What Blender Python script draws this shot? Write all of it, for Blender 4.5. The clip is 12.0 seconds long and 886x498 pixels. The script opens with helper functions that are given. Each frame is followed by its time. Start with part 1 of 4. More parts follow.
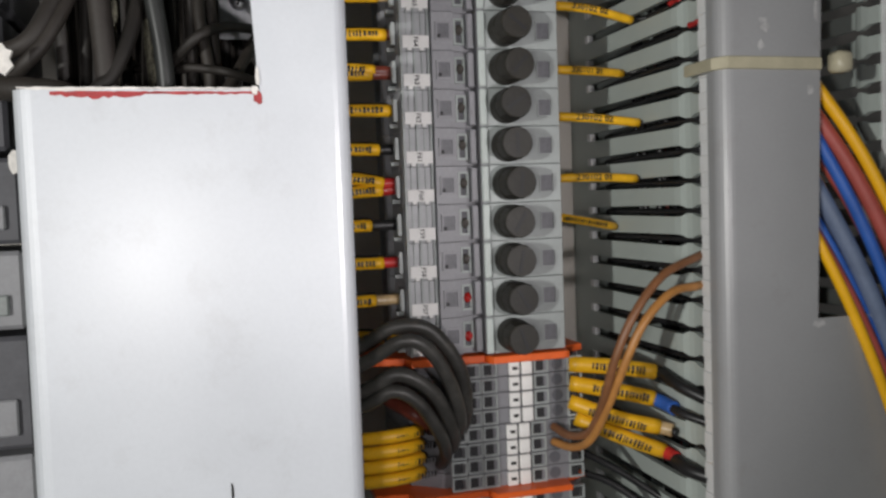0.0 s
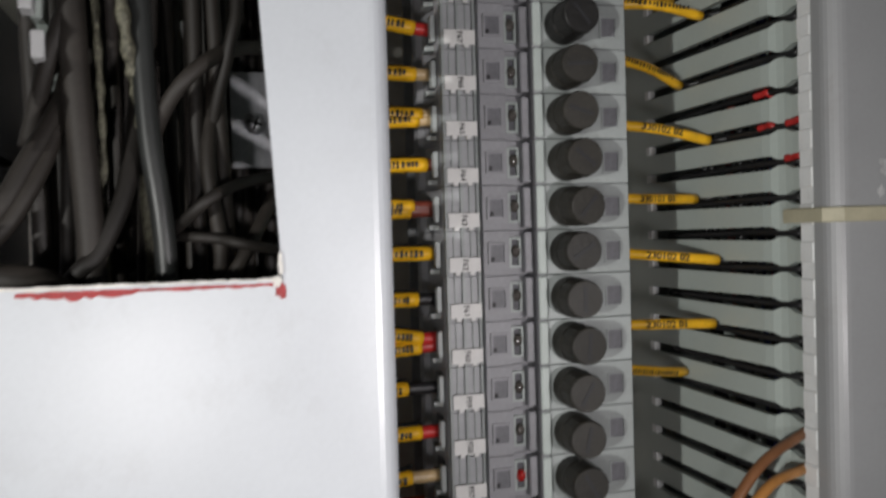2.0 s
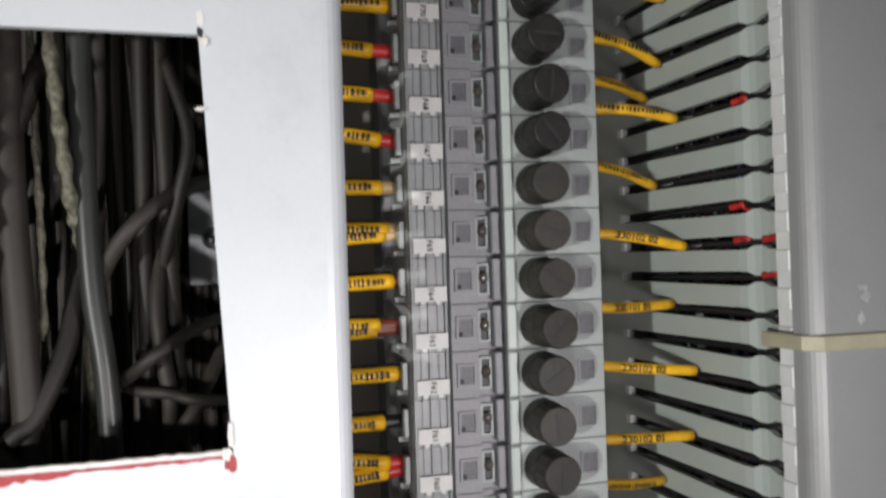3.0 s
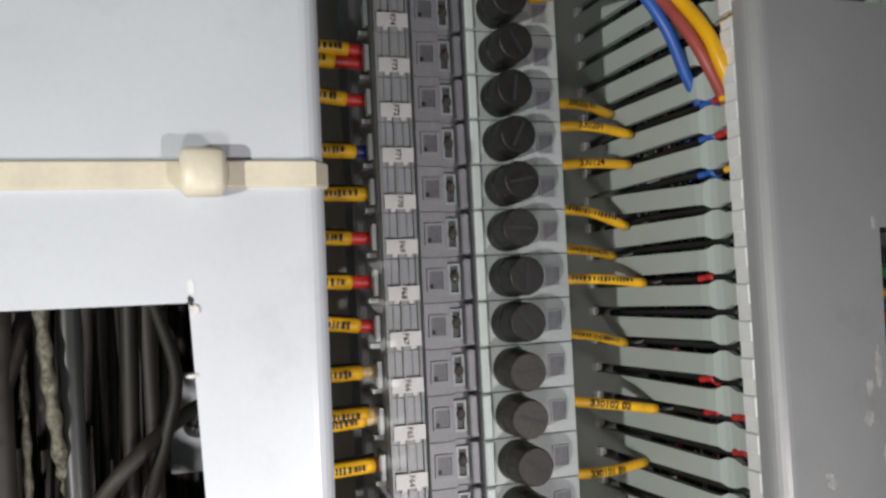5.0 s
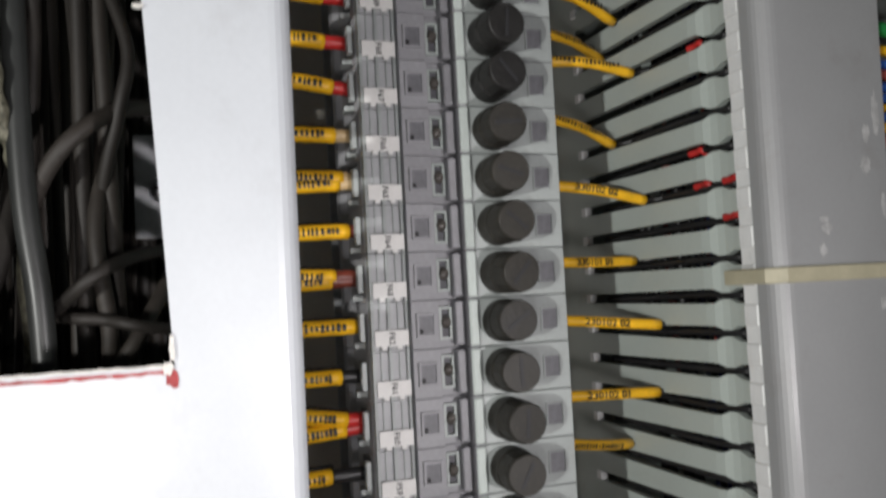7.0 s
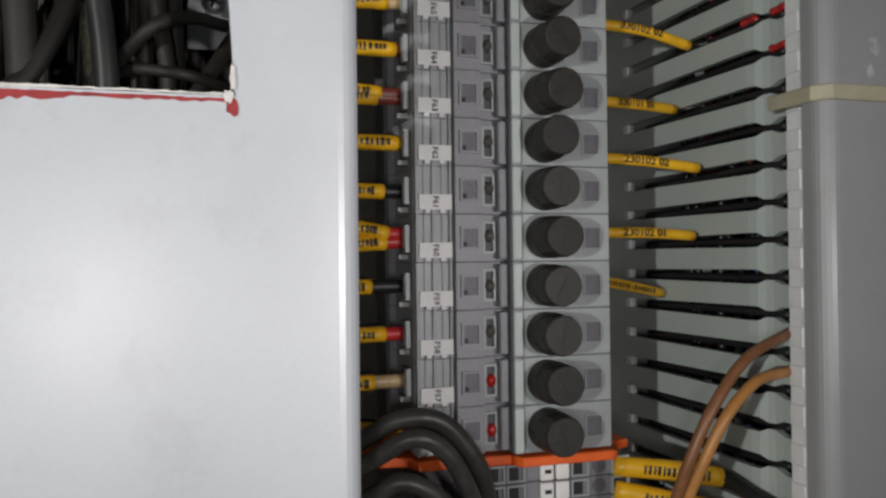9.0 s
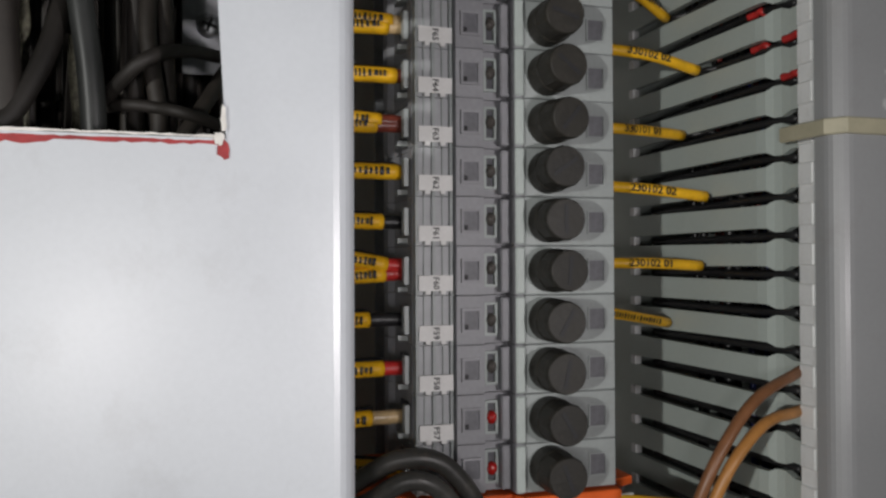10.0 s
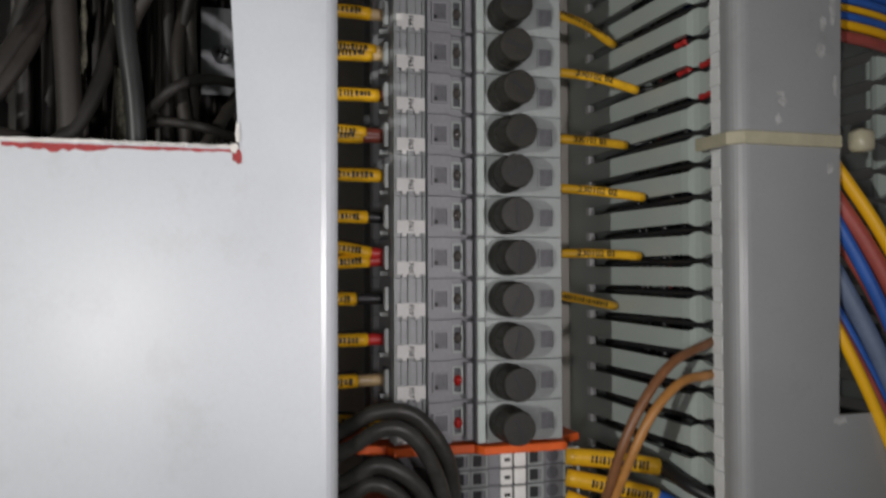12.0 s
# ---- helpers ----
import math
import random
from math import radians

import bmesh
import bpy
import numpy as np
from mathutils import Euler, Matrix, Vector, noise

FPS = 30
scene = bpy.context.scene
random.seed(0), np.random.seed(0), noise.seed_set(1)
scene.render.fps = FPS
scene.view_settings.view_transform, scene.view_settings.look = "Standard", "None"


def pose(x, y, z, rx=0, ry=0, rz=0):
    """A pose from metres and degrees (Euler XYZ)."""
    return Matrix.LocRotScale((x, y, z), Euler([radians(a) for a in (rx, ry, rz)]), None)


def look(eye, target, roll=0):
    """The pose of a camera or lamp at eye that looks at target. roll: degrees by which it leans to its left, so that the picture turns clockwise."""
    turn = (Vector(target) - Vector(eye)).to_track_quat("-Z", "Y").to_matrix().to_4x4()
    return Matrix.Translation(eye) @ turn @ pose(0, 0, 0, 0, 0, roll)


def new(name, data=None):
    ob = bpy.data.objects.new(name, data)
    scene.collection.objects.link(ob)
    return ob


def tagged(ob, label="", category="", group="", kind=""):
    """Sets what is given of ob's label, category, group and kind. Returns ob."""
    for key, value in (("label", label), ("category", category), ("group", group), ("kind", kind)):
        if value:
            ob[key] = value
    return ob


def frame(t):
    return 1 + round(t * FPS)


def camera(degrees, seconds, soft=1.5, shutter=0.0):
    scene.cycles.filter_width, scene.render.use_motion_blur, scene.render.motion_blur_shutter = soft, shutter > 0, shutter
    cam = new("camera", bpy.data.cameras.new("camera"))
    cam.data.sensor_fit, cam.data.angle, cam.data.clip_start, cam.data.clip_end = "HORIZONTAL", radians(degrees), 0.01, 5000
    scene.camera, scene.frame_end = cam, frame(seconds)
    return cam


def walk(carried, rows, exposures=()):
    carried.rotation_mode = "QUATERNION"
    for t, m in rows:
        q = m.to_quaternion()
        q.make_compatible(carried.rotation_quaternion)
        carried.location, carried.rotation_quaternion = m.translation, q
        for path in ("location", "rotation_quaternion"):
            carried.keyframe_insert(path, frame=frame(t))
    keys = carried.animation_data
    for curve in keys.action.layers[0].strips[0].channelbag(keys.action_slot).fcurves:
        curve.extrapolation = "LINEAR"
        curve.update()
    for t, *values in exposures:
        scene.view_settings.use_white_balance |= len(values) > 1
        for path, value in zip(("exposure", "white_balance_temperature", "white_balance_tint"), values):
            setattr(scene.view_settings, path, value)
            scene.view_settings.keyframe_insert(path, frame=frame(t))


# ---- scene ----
cam = camera(55.20, 12.0, soft=2.5, shutter=0.5)
# seconds, x, y, z, yaw, pitch, roll
PATH = [
    (0.0, -0.0674, -0.2602, 1.2454, -15.67, -3.13, 1.98),
    (0.5, -0.0713, -0.2405, 1.2484, -15.63, -2.82, 2.26),
    (1.0, -0.0742, -0.2271, 1.2527, -15.66, -2.51, 1.94),
    (1.5, -0.0753, -0.2198, 1.2656, -15.57, -2.00, 1.70),
    (2.0, -0.0664, -0.2160, 1.2805, -15.29, -1.06, 1.54),
    (2.5, -0.0589, -0.2058, 1.2935, -16.41, -0.56, 1.20),
    (3.0, -0.0605, -0.2084, 1.3045, -16.71, 0.66, 1.69),
    (3.5, -0.0643, -0.2085, 1.3210, -17.85, 0.72, 1.38),
    (3.7, -0.0639, -0.2089, 1.3241, -18.00, 0.97, 1.72),
    (5.3, -0.0647, -0.2150, 1.3446, -19.07, 3.69, 2.72),
    (5.5, -0.0657, -0.2156, 1.3419, -19.04, 4.21, 2.80),
    (6.0, -0.0600, -0.2070, 1.3285, -18.98, 4.64, 2.67),
    (6.5, -0.0636, -0.2059, 1.3056, -19.09, 4.10, 3.13),
    (7.0, -0.0576, -0.2024, 1.2822, -19.07, 3.03, 2.92),
    (7.5, -0.0645, -0.2046, 1.2678, -19.09, 2.46, 2.68),
    (7.7, -0.0643, -0.2031, 1.2612, -18.87, 2.05, 2.44),
    (9.3, -0.0632, -0.2026, 1.2456, -17.50, 0.63, 0.44),
    (9.5, -0.0614, -0.1998, 1.2522, -17.56, 0.77, 0.37),
    (10.0, -0.0613, -0.1973, 1.2536, -17.36, 0.69, 0.25),
    (10.5, -0.0714, -0.2008, 1.2495, -16.99, 1.16, 0.64),
    (11.0, -0.0785, -0.2154, 1.2750, -16.79, 1.57, 0.42),
    (11.5, -0.0643, -0.2271, 1.2624, -16.59, 1.68, 0.29),
    (12.0, -0.0650, -0.2395, 1.2476, -17.01, 1.33, 0.20),
]
# the film camera's automatic exposure: seconds, stops
EXPOSURES = [(0.0, -0.08), (1.5, -0.30), (2.5, 0.02), (3.5, 0.34), (5.5, 0.36), (6.5, 0.30), (7.0, 0.18), (7.5, -0.12), (9.5, -0.44), (11.0, -0.42), (12.0, -0.46)]
walk(cam, [(t, pose(x, y, z, 90 + pitch, roll, yaw)) for t, x, y, z, yaw, pitch, roll in PATH], EXPOSURES)

# ---- world and light ----
world = bpy.data.worlds.new("dim_room")
scene.world = world
world.use_nodes = True
world.node_tree.nodes["Background"].inputs["Color"].default_value = (0.80, 0.88, 1.0, 1)
world.node_tree.nodes["Background"].inputs["Strength"].default_value = 0.025

# the small lamp of the filming camera, to the left below its lens
torch = bpy.data.lights.new("camera_lamp", "AREA")
torch.shape, torch.size, torch.size_y = "RECTANGLE", 0.008, 0.030
torch.energy = 0.14
torch.color = (1.0, 0.96, 0.95)
torch_ob = new("camera_lamp", torch)
torch_ob.matrix_world = look((-0.096, -0.268, 1.228), (-0.02, 0.0, 1.272))

# unseen fill lamp, added at the right to brighten terminals and left wires
second = bpy.data.lights.new("fill_lamp", "AREA")
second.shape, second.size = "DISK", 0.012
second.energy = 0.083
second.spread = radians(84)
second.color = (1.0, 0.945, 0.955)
second_ob = new("fill_lamp", second)
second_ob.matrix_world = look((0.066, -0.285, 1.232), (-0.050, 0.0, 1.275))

# the work lamp standing off to the left of the open cabinet
lamp = bpy.data.lights.new("work_lamp", "AREA")
lamp.shape, lamp.size = "DISK", 0.018
lamp.energy = 2.25
lamp.color = (1.0, 0.992, 0.955)
lamp_ob = new("work_lamp", lamp)
lamp_ob.matrix_world = look((-0.46, -0.50, 1.25), (0.02, 0.0, 1.27))

# ---- materials ----
def material(name, colour, rough=0.5, metal=0.0, vary=0.12, scale=60.0, bump=0.0, fine=900.0, spec=0.5, dirt=0.0, coat=0.0, per_piece=0.0):
    """Plastic, metal or rubber with stains, grain and a little relief."""
    m = bpy.data.materials.new(name)
    m.use_nodes = True
    nt = m.node_tree
    b = nt.nodes["Principled BSDF"]
    tc = nt.nodes.new("ShaderNodeTexCoord")
    n1 = nt.nodes.new("ShaderNodeTexNoise")
    n1.inputs["Scale"].default_value, n1.inputs["Detail"].default_value = scale, 6.0
    n2 = nt.nodes.new("ShaderNodeTexNoise")
    n2.inputs["Scale"].default_value, n2.inputs["Detail"].default_value = fine, 3.0
    nt.links.new(tc.outputs["Object"], n1.inputs["Vector"])
    nt.links.new(tc.outputs["Object"], n2.inputs["Vector"])
    ramp = nt.nodes.new("ShaderNodeMapRange")
    ramp.inputs["From Min"].default_value, ramp.inputs["From Max"].default_value = 0.3, 0.7
    ramp.inputs["To Min"].default_value, ramp.inputs["To Max"].default_value = 1 - vary, 1 + vary
    nt.links.new(n1.outputs["Fac"], ramp.inputs["Value"])
    ramp2 = nt.nodes.new("ShaderNodeMapRange")
    ramp2.inputs["From Min"].default_value, ramp2.inputs["From Max"].default_value = 0.3, 0.7
    ramp2.inputs["To Min"].default_value, ramp2.inputs["To Max"].default_value = 1 - vary * 0.4, 1 + vary * 0.4
    nt.links.new(n2.outputs["Fac"], ramp2.inputs["Value"])
    mul = nt.nodes.new("ShaderNodeMath")
    mul.operation = "MULTIPLY"
    nt.links.new(ramp.outputs["Result"], mul.inputs[0])
    nt.links.new(ramp2.outputs["Result"], mul.inputs[1])
    value = mul.outputs[0]
    if per_piece:
        info = nt.nodes.new("ShaderNodeObjectInfo")
        r3 = nt.nodes.new("ShaderNodeMapRange")
        r3.inputs["To Min"].default_value, r3.inputs["To Max"].default_value = 1 - per_piece, 1 + per_piece
        nt.links.new(info.outputs["Random"], r3.inputs["Value"])
        mul2 = nt.nodes.new("ShaderNodeMath")
        mul2.operation = "MULTIPLY"
        nt.links.new(value, mul2.inputs[0])
        nt.links.new(r3.outputs["Result"], mul2.inputs[1])
        value = mul2.outputs[0]
    hsv = nt.nodes.new("ShaderNodeHueSaturation")
    hsv.inputs["Color"].default_value = (*colour, 1)
    nt.links.new(value, hsv.inputs["Value"])
    out = hsv.outputs["Color"]
    if dirt:
        n3 = nt.nodes.new("ShaderNodeTexNoise")
        n3.inputs["Scale"].default_value, n3.inputs["Detail"].default_value, n3.inputs["Roughness"].default_value = scale * 2.3, 8.0, 0.7
        nt.links.new(tc.outputs["Object"], n3.inputs["Vector"])
        r4 = nt.nodes.new("ShaderNodeMapRange")
        r4.inputs["From Min"].default_value, r4.inputs["From Max"].default_value = 0.56, 0.74
        r4.inputs["To Max"].default_value = dirt
        nt.links.new(n3.outputs["Fac"], r4.inputs["Value"])
        mix = nt.nodes.new("ShaderNodeMix")
        mix.data_type = "RGBA"
        mix.inputs["B"].default_value = (0.16, 0.13, 0.10, 1)
        nt.links.new(r4.outputs["Result"], mix.inputs["Factor"])
        nt.links.new(out, mix.inputs["A"])
        out = mix.outputs["Result"]
    nt.links.new(out, b.inputs["Base Color"])
    rr = nt.nodes.new("ShaderNodeMapRange")
    rr.inputs["To Min"].default_value, rr.inputs["To Max"].default_value = max(rough - 0.1, 0.03), min(rough + 0.1, 1)
    nt.links.new(n1.outputs["Fac"], rr.inputs["Value"])
    nt.links.new(rr.outputs["Result"], b.inputs["Roughness"])
    b.inputs["Metallic"].default_value = metal
    b.inputs["Specular IOR Level"].default_value = spec
    b.inputs["Coat Weight"].default_value = coat
    if bump:
        bp = nt.nodes.new("ShaderNodeBump")
        bp.inputs["Strength"].default_value, bp.inputs["Distance"].default_value = bump, 0.0004
        nt.links.new(n2.outputs["Fac"], bp.inputs["Height"])
        nt.links.new(bp.outputs["Normal"], b.inputs["Normal"])
    return m


def clear_material(name, colour, alpha, rough=0.25):
    m = bpy.data.materials.new(name)
    m.use_nodes = True
    nt = m.node_tree
    b = nt.nodes["Principled BSDF"]
    b.inputs["Base Color"].default_value = (*colour, 1)
    b.inputs["Roughness"].default_value = rough
    b.inputs["Alpha"].default_value = alpha
    n = nt.nodes.new("ShaderNodeTexNoise")
    n.inputs["Scale"].default_value = 300.0
    tc = nt.nodes.new("ShaderNodeTexCoord")
    nt.links.new(tc.outputs["Object"], n.inputs["Vector"])
    r = nt.nodes.new("ShaderNodeMapRange")
    r.inputs["To Min"].default_value, r.inputs["To Max"].default_value = alpha - 0.12, min(alpha + 0.12, 1)
    nt.links.new(n.outputs["Fac"], r.inputs["Value"])
    nt.links.new(r.outputs["Result"], b.inputs["Alpha"])
    return m


DUCT = material("duct_pvc", (0.435, 0.485, 0.455), 0.42, vary=0.05, scale=30, bump=0.05, dirt=0.18)
COVER_LEFT = material("cover_pale_pvc", (0.60, 0.63, 0.665), 0.37, vary=0.04, scale=30, bump=0.05, dirt=0.12, spec=1.0)
COVER_RIGHT = material("cover_grey_pvc", (0.30, 0.305, 0.31), 0.34, vary=0.05, scale=30, bump=0.05, dirt=0.2)
CUT = material("raw_cut_pvc", (0.72, 0.70, 0.66), 0.7, vary=0.2, scale=200)
GREY = material("terminal_polyamide", (0.34, 0.34, 0.36), 0.5, vary=0.10, scale=120, bump=0.1, dirt=0.22, per_piece=0.10)
# Paler greenish copy of the terminal grey; on front panels it carries lamp light.
LIGHT_GREY = material("terminal_lit_pale_polyamide", (0.335, 0.36, 0.355), 0.45, vary=0.10, scale=120, bump=0.08, dirt=0.3, per_piece=0.12)
# On recess, entry and hole blocks this grey stands for their shade.
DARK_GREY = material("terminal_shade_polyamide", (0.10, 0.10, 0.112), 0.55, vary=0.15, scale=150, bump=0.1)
SMALL_GREY = material("small_terminal_polyamide", (0.20, 0.20, 0.215), 0.5, vary=0.12, scale=150, bump=0.1, dirt=0.25, per_piece=0.12)
# Housing grey darkened: recess shade is put into these flat blocks' colour.
RECESS = material("shaded_recess_polyamide", (0.17, 0.17, 0.185), 0.5, vary=0.2, scale=300, bump=0.1)
# Near-black in place of the shade inside holes, slots and nicks.
PIT = material("hole_shade_plastic", (0.02, 0.02, 0.022), 0.6)
CAP = material("fuse_cap_bakelite", (0.021, 0.019, 0.015), 0.55, vary=0.3, scale=260, bump=0.25, dirt=0.25, per_piece=0.25)
CAP_NEW = material("fuse_cap_black", (0.012, 0.0115, 0.011), 0.5, vary=0.3, scale=260, bump=0.25, dirt=0.12, per_piece=0.25)
WHITE = material("marker_white", (0.80, 0.79, 0.77), 0.5, vary=0.06, scale=200)
CLEAR = clear_material("marker_channel_clear", (0.60, 0.61, 0.63), 0.62, 0.42)
INK = material("black_ink", (0.012, 0.012, 0.012), 0.5)
YELLOW = material("yellow_sleeve", (0.80, 0.44, 0.012), 0.40, vary=0.12, scale=200, bump=0.05, dirt=0.25, per_piece=0.10)
YELLOW_WIRE = material("yellow_wire_pvc", (0.85, 0.45, 0.01), 0.38, vary=0.08, scale=90)
RED = material("red_wire_pvc", (0.46, 0.026, 0.024), 0.4, vary=0.15, scale=200, per_piece=0.15)
RUST = material("dull_red_wire_pvc", (0.36, 0.075, 0.06), 0.45, vary=0.12, scale=120)
BLUE = material("blue_wire_pvc", (0.03, 0.11, 0.42), 0.4, vary=0.12, scale=120)
NAVY = material("navy_wire_pvc", (0.015, 0.025, 0.14), 0.4, vary=0.12, scale=120)
GREEN = material("green_wire_pvc", (0.02, 0.25, 0.06), 0.4)
GREYBLUE = material("grey_blue_wire_pvc", (0.13, 0.17, 0.26), 0.45, vary=0.12, scale=120)
BROWN = material("brown_wire_pvc", (0.20, 0.085, 0.035), 0.42, vary=0.15, scale=160)
TAN = material("tan_wire_pvc", (0.42, 0.19, 0.05), 0.42, vary=0.15, scale=160)
DARK_RED = material("brown_red_ferrule", (0.16, 0.035, 0.022), 0.4, vary=0.2, scale=300)
PALE = material("pale_ferrule", (0.50, 0.36, 0.19), 0.35, vary=0.2, scale=300)
BLACK = material("black_wire_pvc", (0.014, 0.014, 0.015), 0.42, vary=0.25, scale=120, bump=0.05, per_piece=0.3)
CABLE = material("black_cable_jacket", (0.021, 0.0175, 0.0145), 0.62, vary=0.3, scale=90, bump=0.08, per_piece=0.55)
BRAID = material("tinned_braid", (0.13, 0.125, 0.09), 0.6, metal=0.2, vary=0.6, scale=700, bump=0.6, fine=1600)
STEEL = material("zinc_steel", (0.42, 0.43, 0.45), 0.55, metal=0.2, vary=0.15, scale=200, bump=0.05)
BRIGHT = material("bright_zinc_screw", (0.62, 0.63, 0.66), 0.3, metal=0.9, vary=0.15, scale=300)
COPPER = material("bare_copper", (0.75, 0.33, 0.15), 0.3, metal=1.0, vary=0.2, scale=300)
PLATE = material("painted_mounting_plate", (0.72, 0.68, 0.62), 0.5, vary=0.06, scale=20, bump=0.08)
CABINET = material("cabinet_paint", (0.30, 0.30, 0.31), 0.5, vary=0.08, scale=12, bump=0.08)
ORANGE = material("orange_end_plate", (0.80, 0.13, 0.02), 0.42, vary=0.10, scale=120)
LED_RED = material("red_lens", (0.45, 0.015, 0.012), 0.2, vary=0.2, scale=500, coat=0.5)
LED_CLEAR = material("clear_lamp_lens", (0.10, 0.09, 0.08), 0.15, vary=0.3, scale=700, coat=0.6)
TIE = material("nylon_tie", (0.70, 0.64, 0.50), 0.4, vary=0.08, scale=120, bump=0.05)
PAINT_RED = material("red_marker_paint", (0.34, 0.030, 0.032), 0.5, vary=0.25, scale=300)
# Duct plastic made paler: light caught by rims and tips is in the colour.
RIM = material("rim_lit_pvc", (0.76, 0.77, 0.77), 0.4, vary=0.06, scale=80, dirt=0.2)
# Lighter still: the lamp's brightness on the ridge is put into the colour.
RIDGE = material("ridge_lit_pale_polyamide", (0.43, 0.475, 0.455), 0.4, vary=0.08, scale=120, dirt=0.25, per_piece=0.08)
OLD_TIE = material("dull_nylon_tie", (0.42, 0.39, 0.28), 0.35, vary=0.10, scale=120)
LOOP_CABLE = material("grey_loop_cable", (0.045, 0.044, 0.040), 0.42, vary=0.35, scale=140, bump=0.15, dirt=0.35, per_piece=0.3)
GLOSS_CABLE = material("smooth_cable_jacket", (0.026, 0.028, 0.027), 0.42, vary=0.2, scale=60)
SCUFF = material("white_scuff", (0.40, 0.40, 0.40), 0.7, vary=0.2, scale=400)


# ---- mesh helpers ----
def finish(bm, mat, name, smooth=False):
    bmesh.ops.recalc_face_normals(bm, faces=bm.faces)
    me = bpy.data.meshes.new(name)
    bm.to_mesh(me)
    bm.free()
    me.materials.append(mat)
    if smooth:
        me.shade_smooth()
        for f in me.polygons:
            if len(f.vertices) > 4:
                f.use_smooth = False
    return me


def part(name, bm, mat, parent, label="", smooth=False):
    """One mesh object under a thing or a part."""
    ob = new(name, finish(bm, mat, name, smooth) if isinstance(bm, bmesh.types.BMesh) else bm)
    ob.parent = parent
    if label:
        tagged(ob, label)
    return ob


def empty(name, m, label, category, group="", kind=""):
    ob = new(name)
    ob.empty_display_size = 0.01
    ob.matrix_world = m
    return tagged(ob, label, category, group, kind)


def box(bm, x0, x1, y0, y1, z0, z1, bevel=0.0):
    r = bmesh.ops.create_cube(bm, size=1.0)
    for v in r["verts"]:
        v.co = Vector(((x0 + x1) / 2 + v.co.x * (x1 - x0), (y0 + y1) / 2 + v.co.y * (y1 - y0), (z0 + z1) / 2 + v.co.z * (z1 - z0)))
    if bevel:
        edges = list({e for v in r["verts"] for e in v.link_edges})
        bmesh.ops.bevel(bm, geom=edges, offset=bevel, segments=1, affect="EDGES")
    return bm


def prism(bm, outline, z0, z1, axis="z", bevel=0.0):
    """An outline in two axes, drawn out along the third."""
    def put(a, b, c):
        return Vector((a, b, c)) if axis == "z" else Vector((c, a, b))
    lo = [bm.verts.new(put(a, b, z0)) for a, b in outline]
    hi = [bm.verts.new(put(a, b, z1)) for a, b in outline]
    n = len(outline)
    faces = [bm.faces.new(lo[::-1]), bm.faces.new(hi)]
    for i in range(n):
        faces.append(bm.faces.new((lo[i], lo[(i + 1) % n], hi[(i + 1) % n], hi[i])))
    if bevel:
        edges = list({e for f in faces[:2] for e in f.edges})
        bmesh.ops.bevel(bm, geom=edges, offset=bevel, segments=1, affect="EDGES")
    return bm


def spline(points, steps=8):
    pts = [Vector(p) for p in points]
    pts = [pts[0] * 2 - pts[1]] + pts + [pts[-1] * 2 - pts[-2]]
    out = []
    for i in range(1, len(pts) - 2):
        a, b, c, d = pts[i - 1:i + 3]
        for k in range(steps):
            t = k / steps
            out.append(0.5 * (2 * b + (c - a) * t + (2 * a - 5 * b + 4 * c - d) * t * t + (3 * b - a - 3 * c + d) * t ** 3))
    out.append(pts[-2])
    return out


def tube(points, radius, sides=8, steps=8, bm=None, ripple=0.0, pitch=0.0, squash=1.0):
    bm = bm or bmesh.new()
    path = spline(points, steps) if len(points) > 2 else [Vector(p) for p in points]
    rings, up = [], None
    for i, p in enumerate(path):
        d = (path[min(i + 1, len(path) - 1)] - path[max(i - 1, 0)]).normalized()
        if up is None:
            up = d.orthogonal().normalized()
        up = (up - d * up.dot(d)).normalized()
        side = d.cross(up)
        r = radius * (1 + ripple * math.sin(i * pitch)) if ripple else radius
        rings.append([bm.verts.new(p + (up * math.cos(2 * math.pi * k / sides) + side * squash * math.sin(2 * math.pi * k / sides)) * r) for k in range(sides)])
    for a, b in zip(rings, rings[1:]):
        for k in range(sides):
            bm.faces.new((a[k], a[(k + 1) % sides], b[(k + 1) % sides], b[k]))
    bm.faces.new(rings[0][::-1])
    bm.faces.new(rings[-1])
    return bm


def lettering(text, size, bold=0.0):
    """The built-in font as a flat mesh, centred, in x (along) and y (up)."""
    cu = bpy.data.curves.new("lettering", "FONT")
    cu.body, cu.size, cu.align_x, cu.align_y, cu.resolution_u, cu.offset = text, size, "CENTER", "CENTER", 2, bold
    ob = bpy.data.objects.new("lettering", cu)
    me = bpy.data.meshes.new_from_object(ob)
    bpy.data.objects.remove(ob)
    bpy.data.curves.remove(cu)
    return me


# ---- cabinet ----
def slab(name, x0, x1, y0, y1, z0, z1, mat, label, category="cabinet wall", bevel=0.0):
    bm = box(bmesh.new(), x0, x1, y0, y1, z0, z1, bevel)
    return tagged(new(name, finish(bm, mat, name)), label, category, kind="structure")


PANEL_Y = 0.062
slab("wall_back", -0.40, 0.50, PANEL_Y, PANEL_Y + 0.003, 0.75, 1.85, PLATE, "beige painted steel mounting plate of the cabinet", "mounting plate")
slab("wall_left", -0.405, -0.402, -0.30, 0.10, 0.75, 1.85, CABINET, "grey painted steel side wall of the cabinet")
slab("wall_right", 0.502, 0.505, -0.30, 0.10, 0.75, 1.85, CABINET, "grey painted steel side wall of the cabinet")
slab("floor", -0.40, 0.50, -0.30, 0.10, 0.745, 0.749, CABINET, "grey painted steel floor of the cabinet", "cabinet floor")
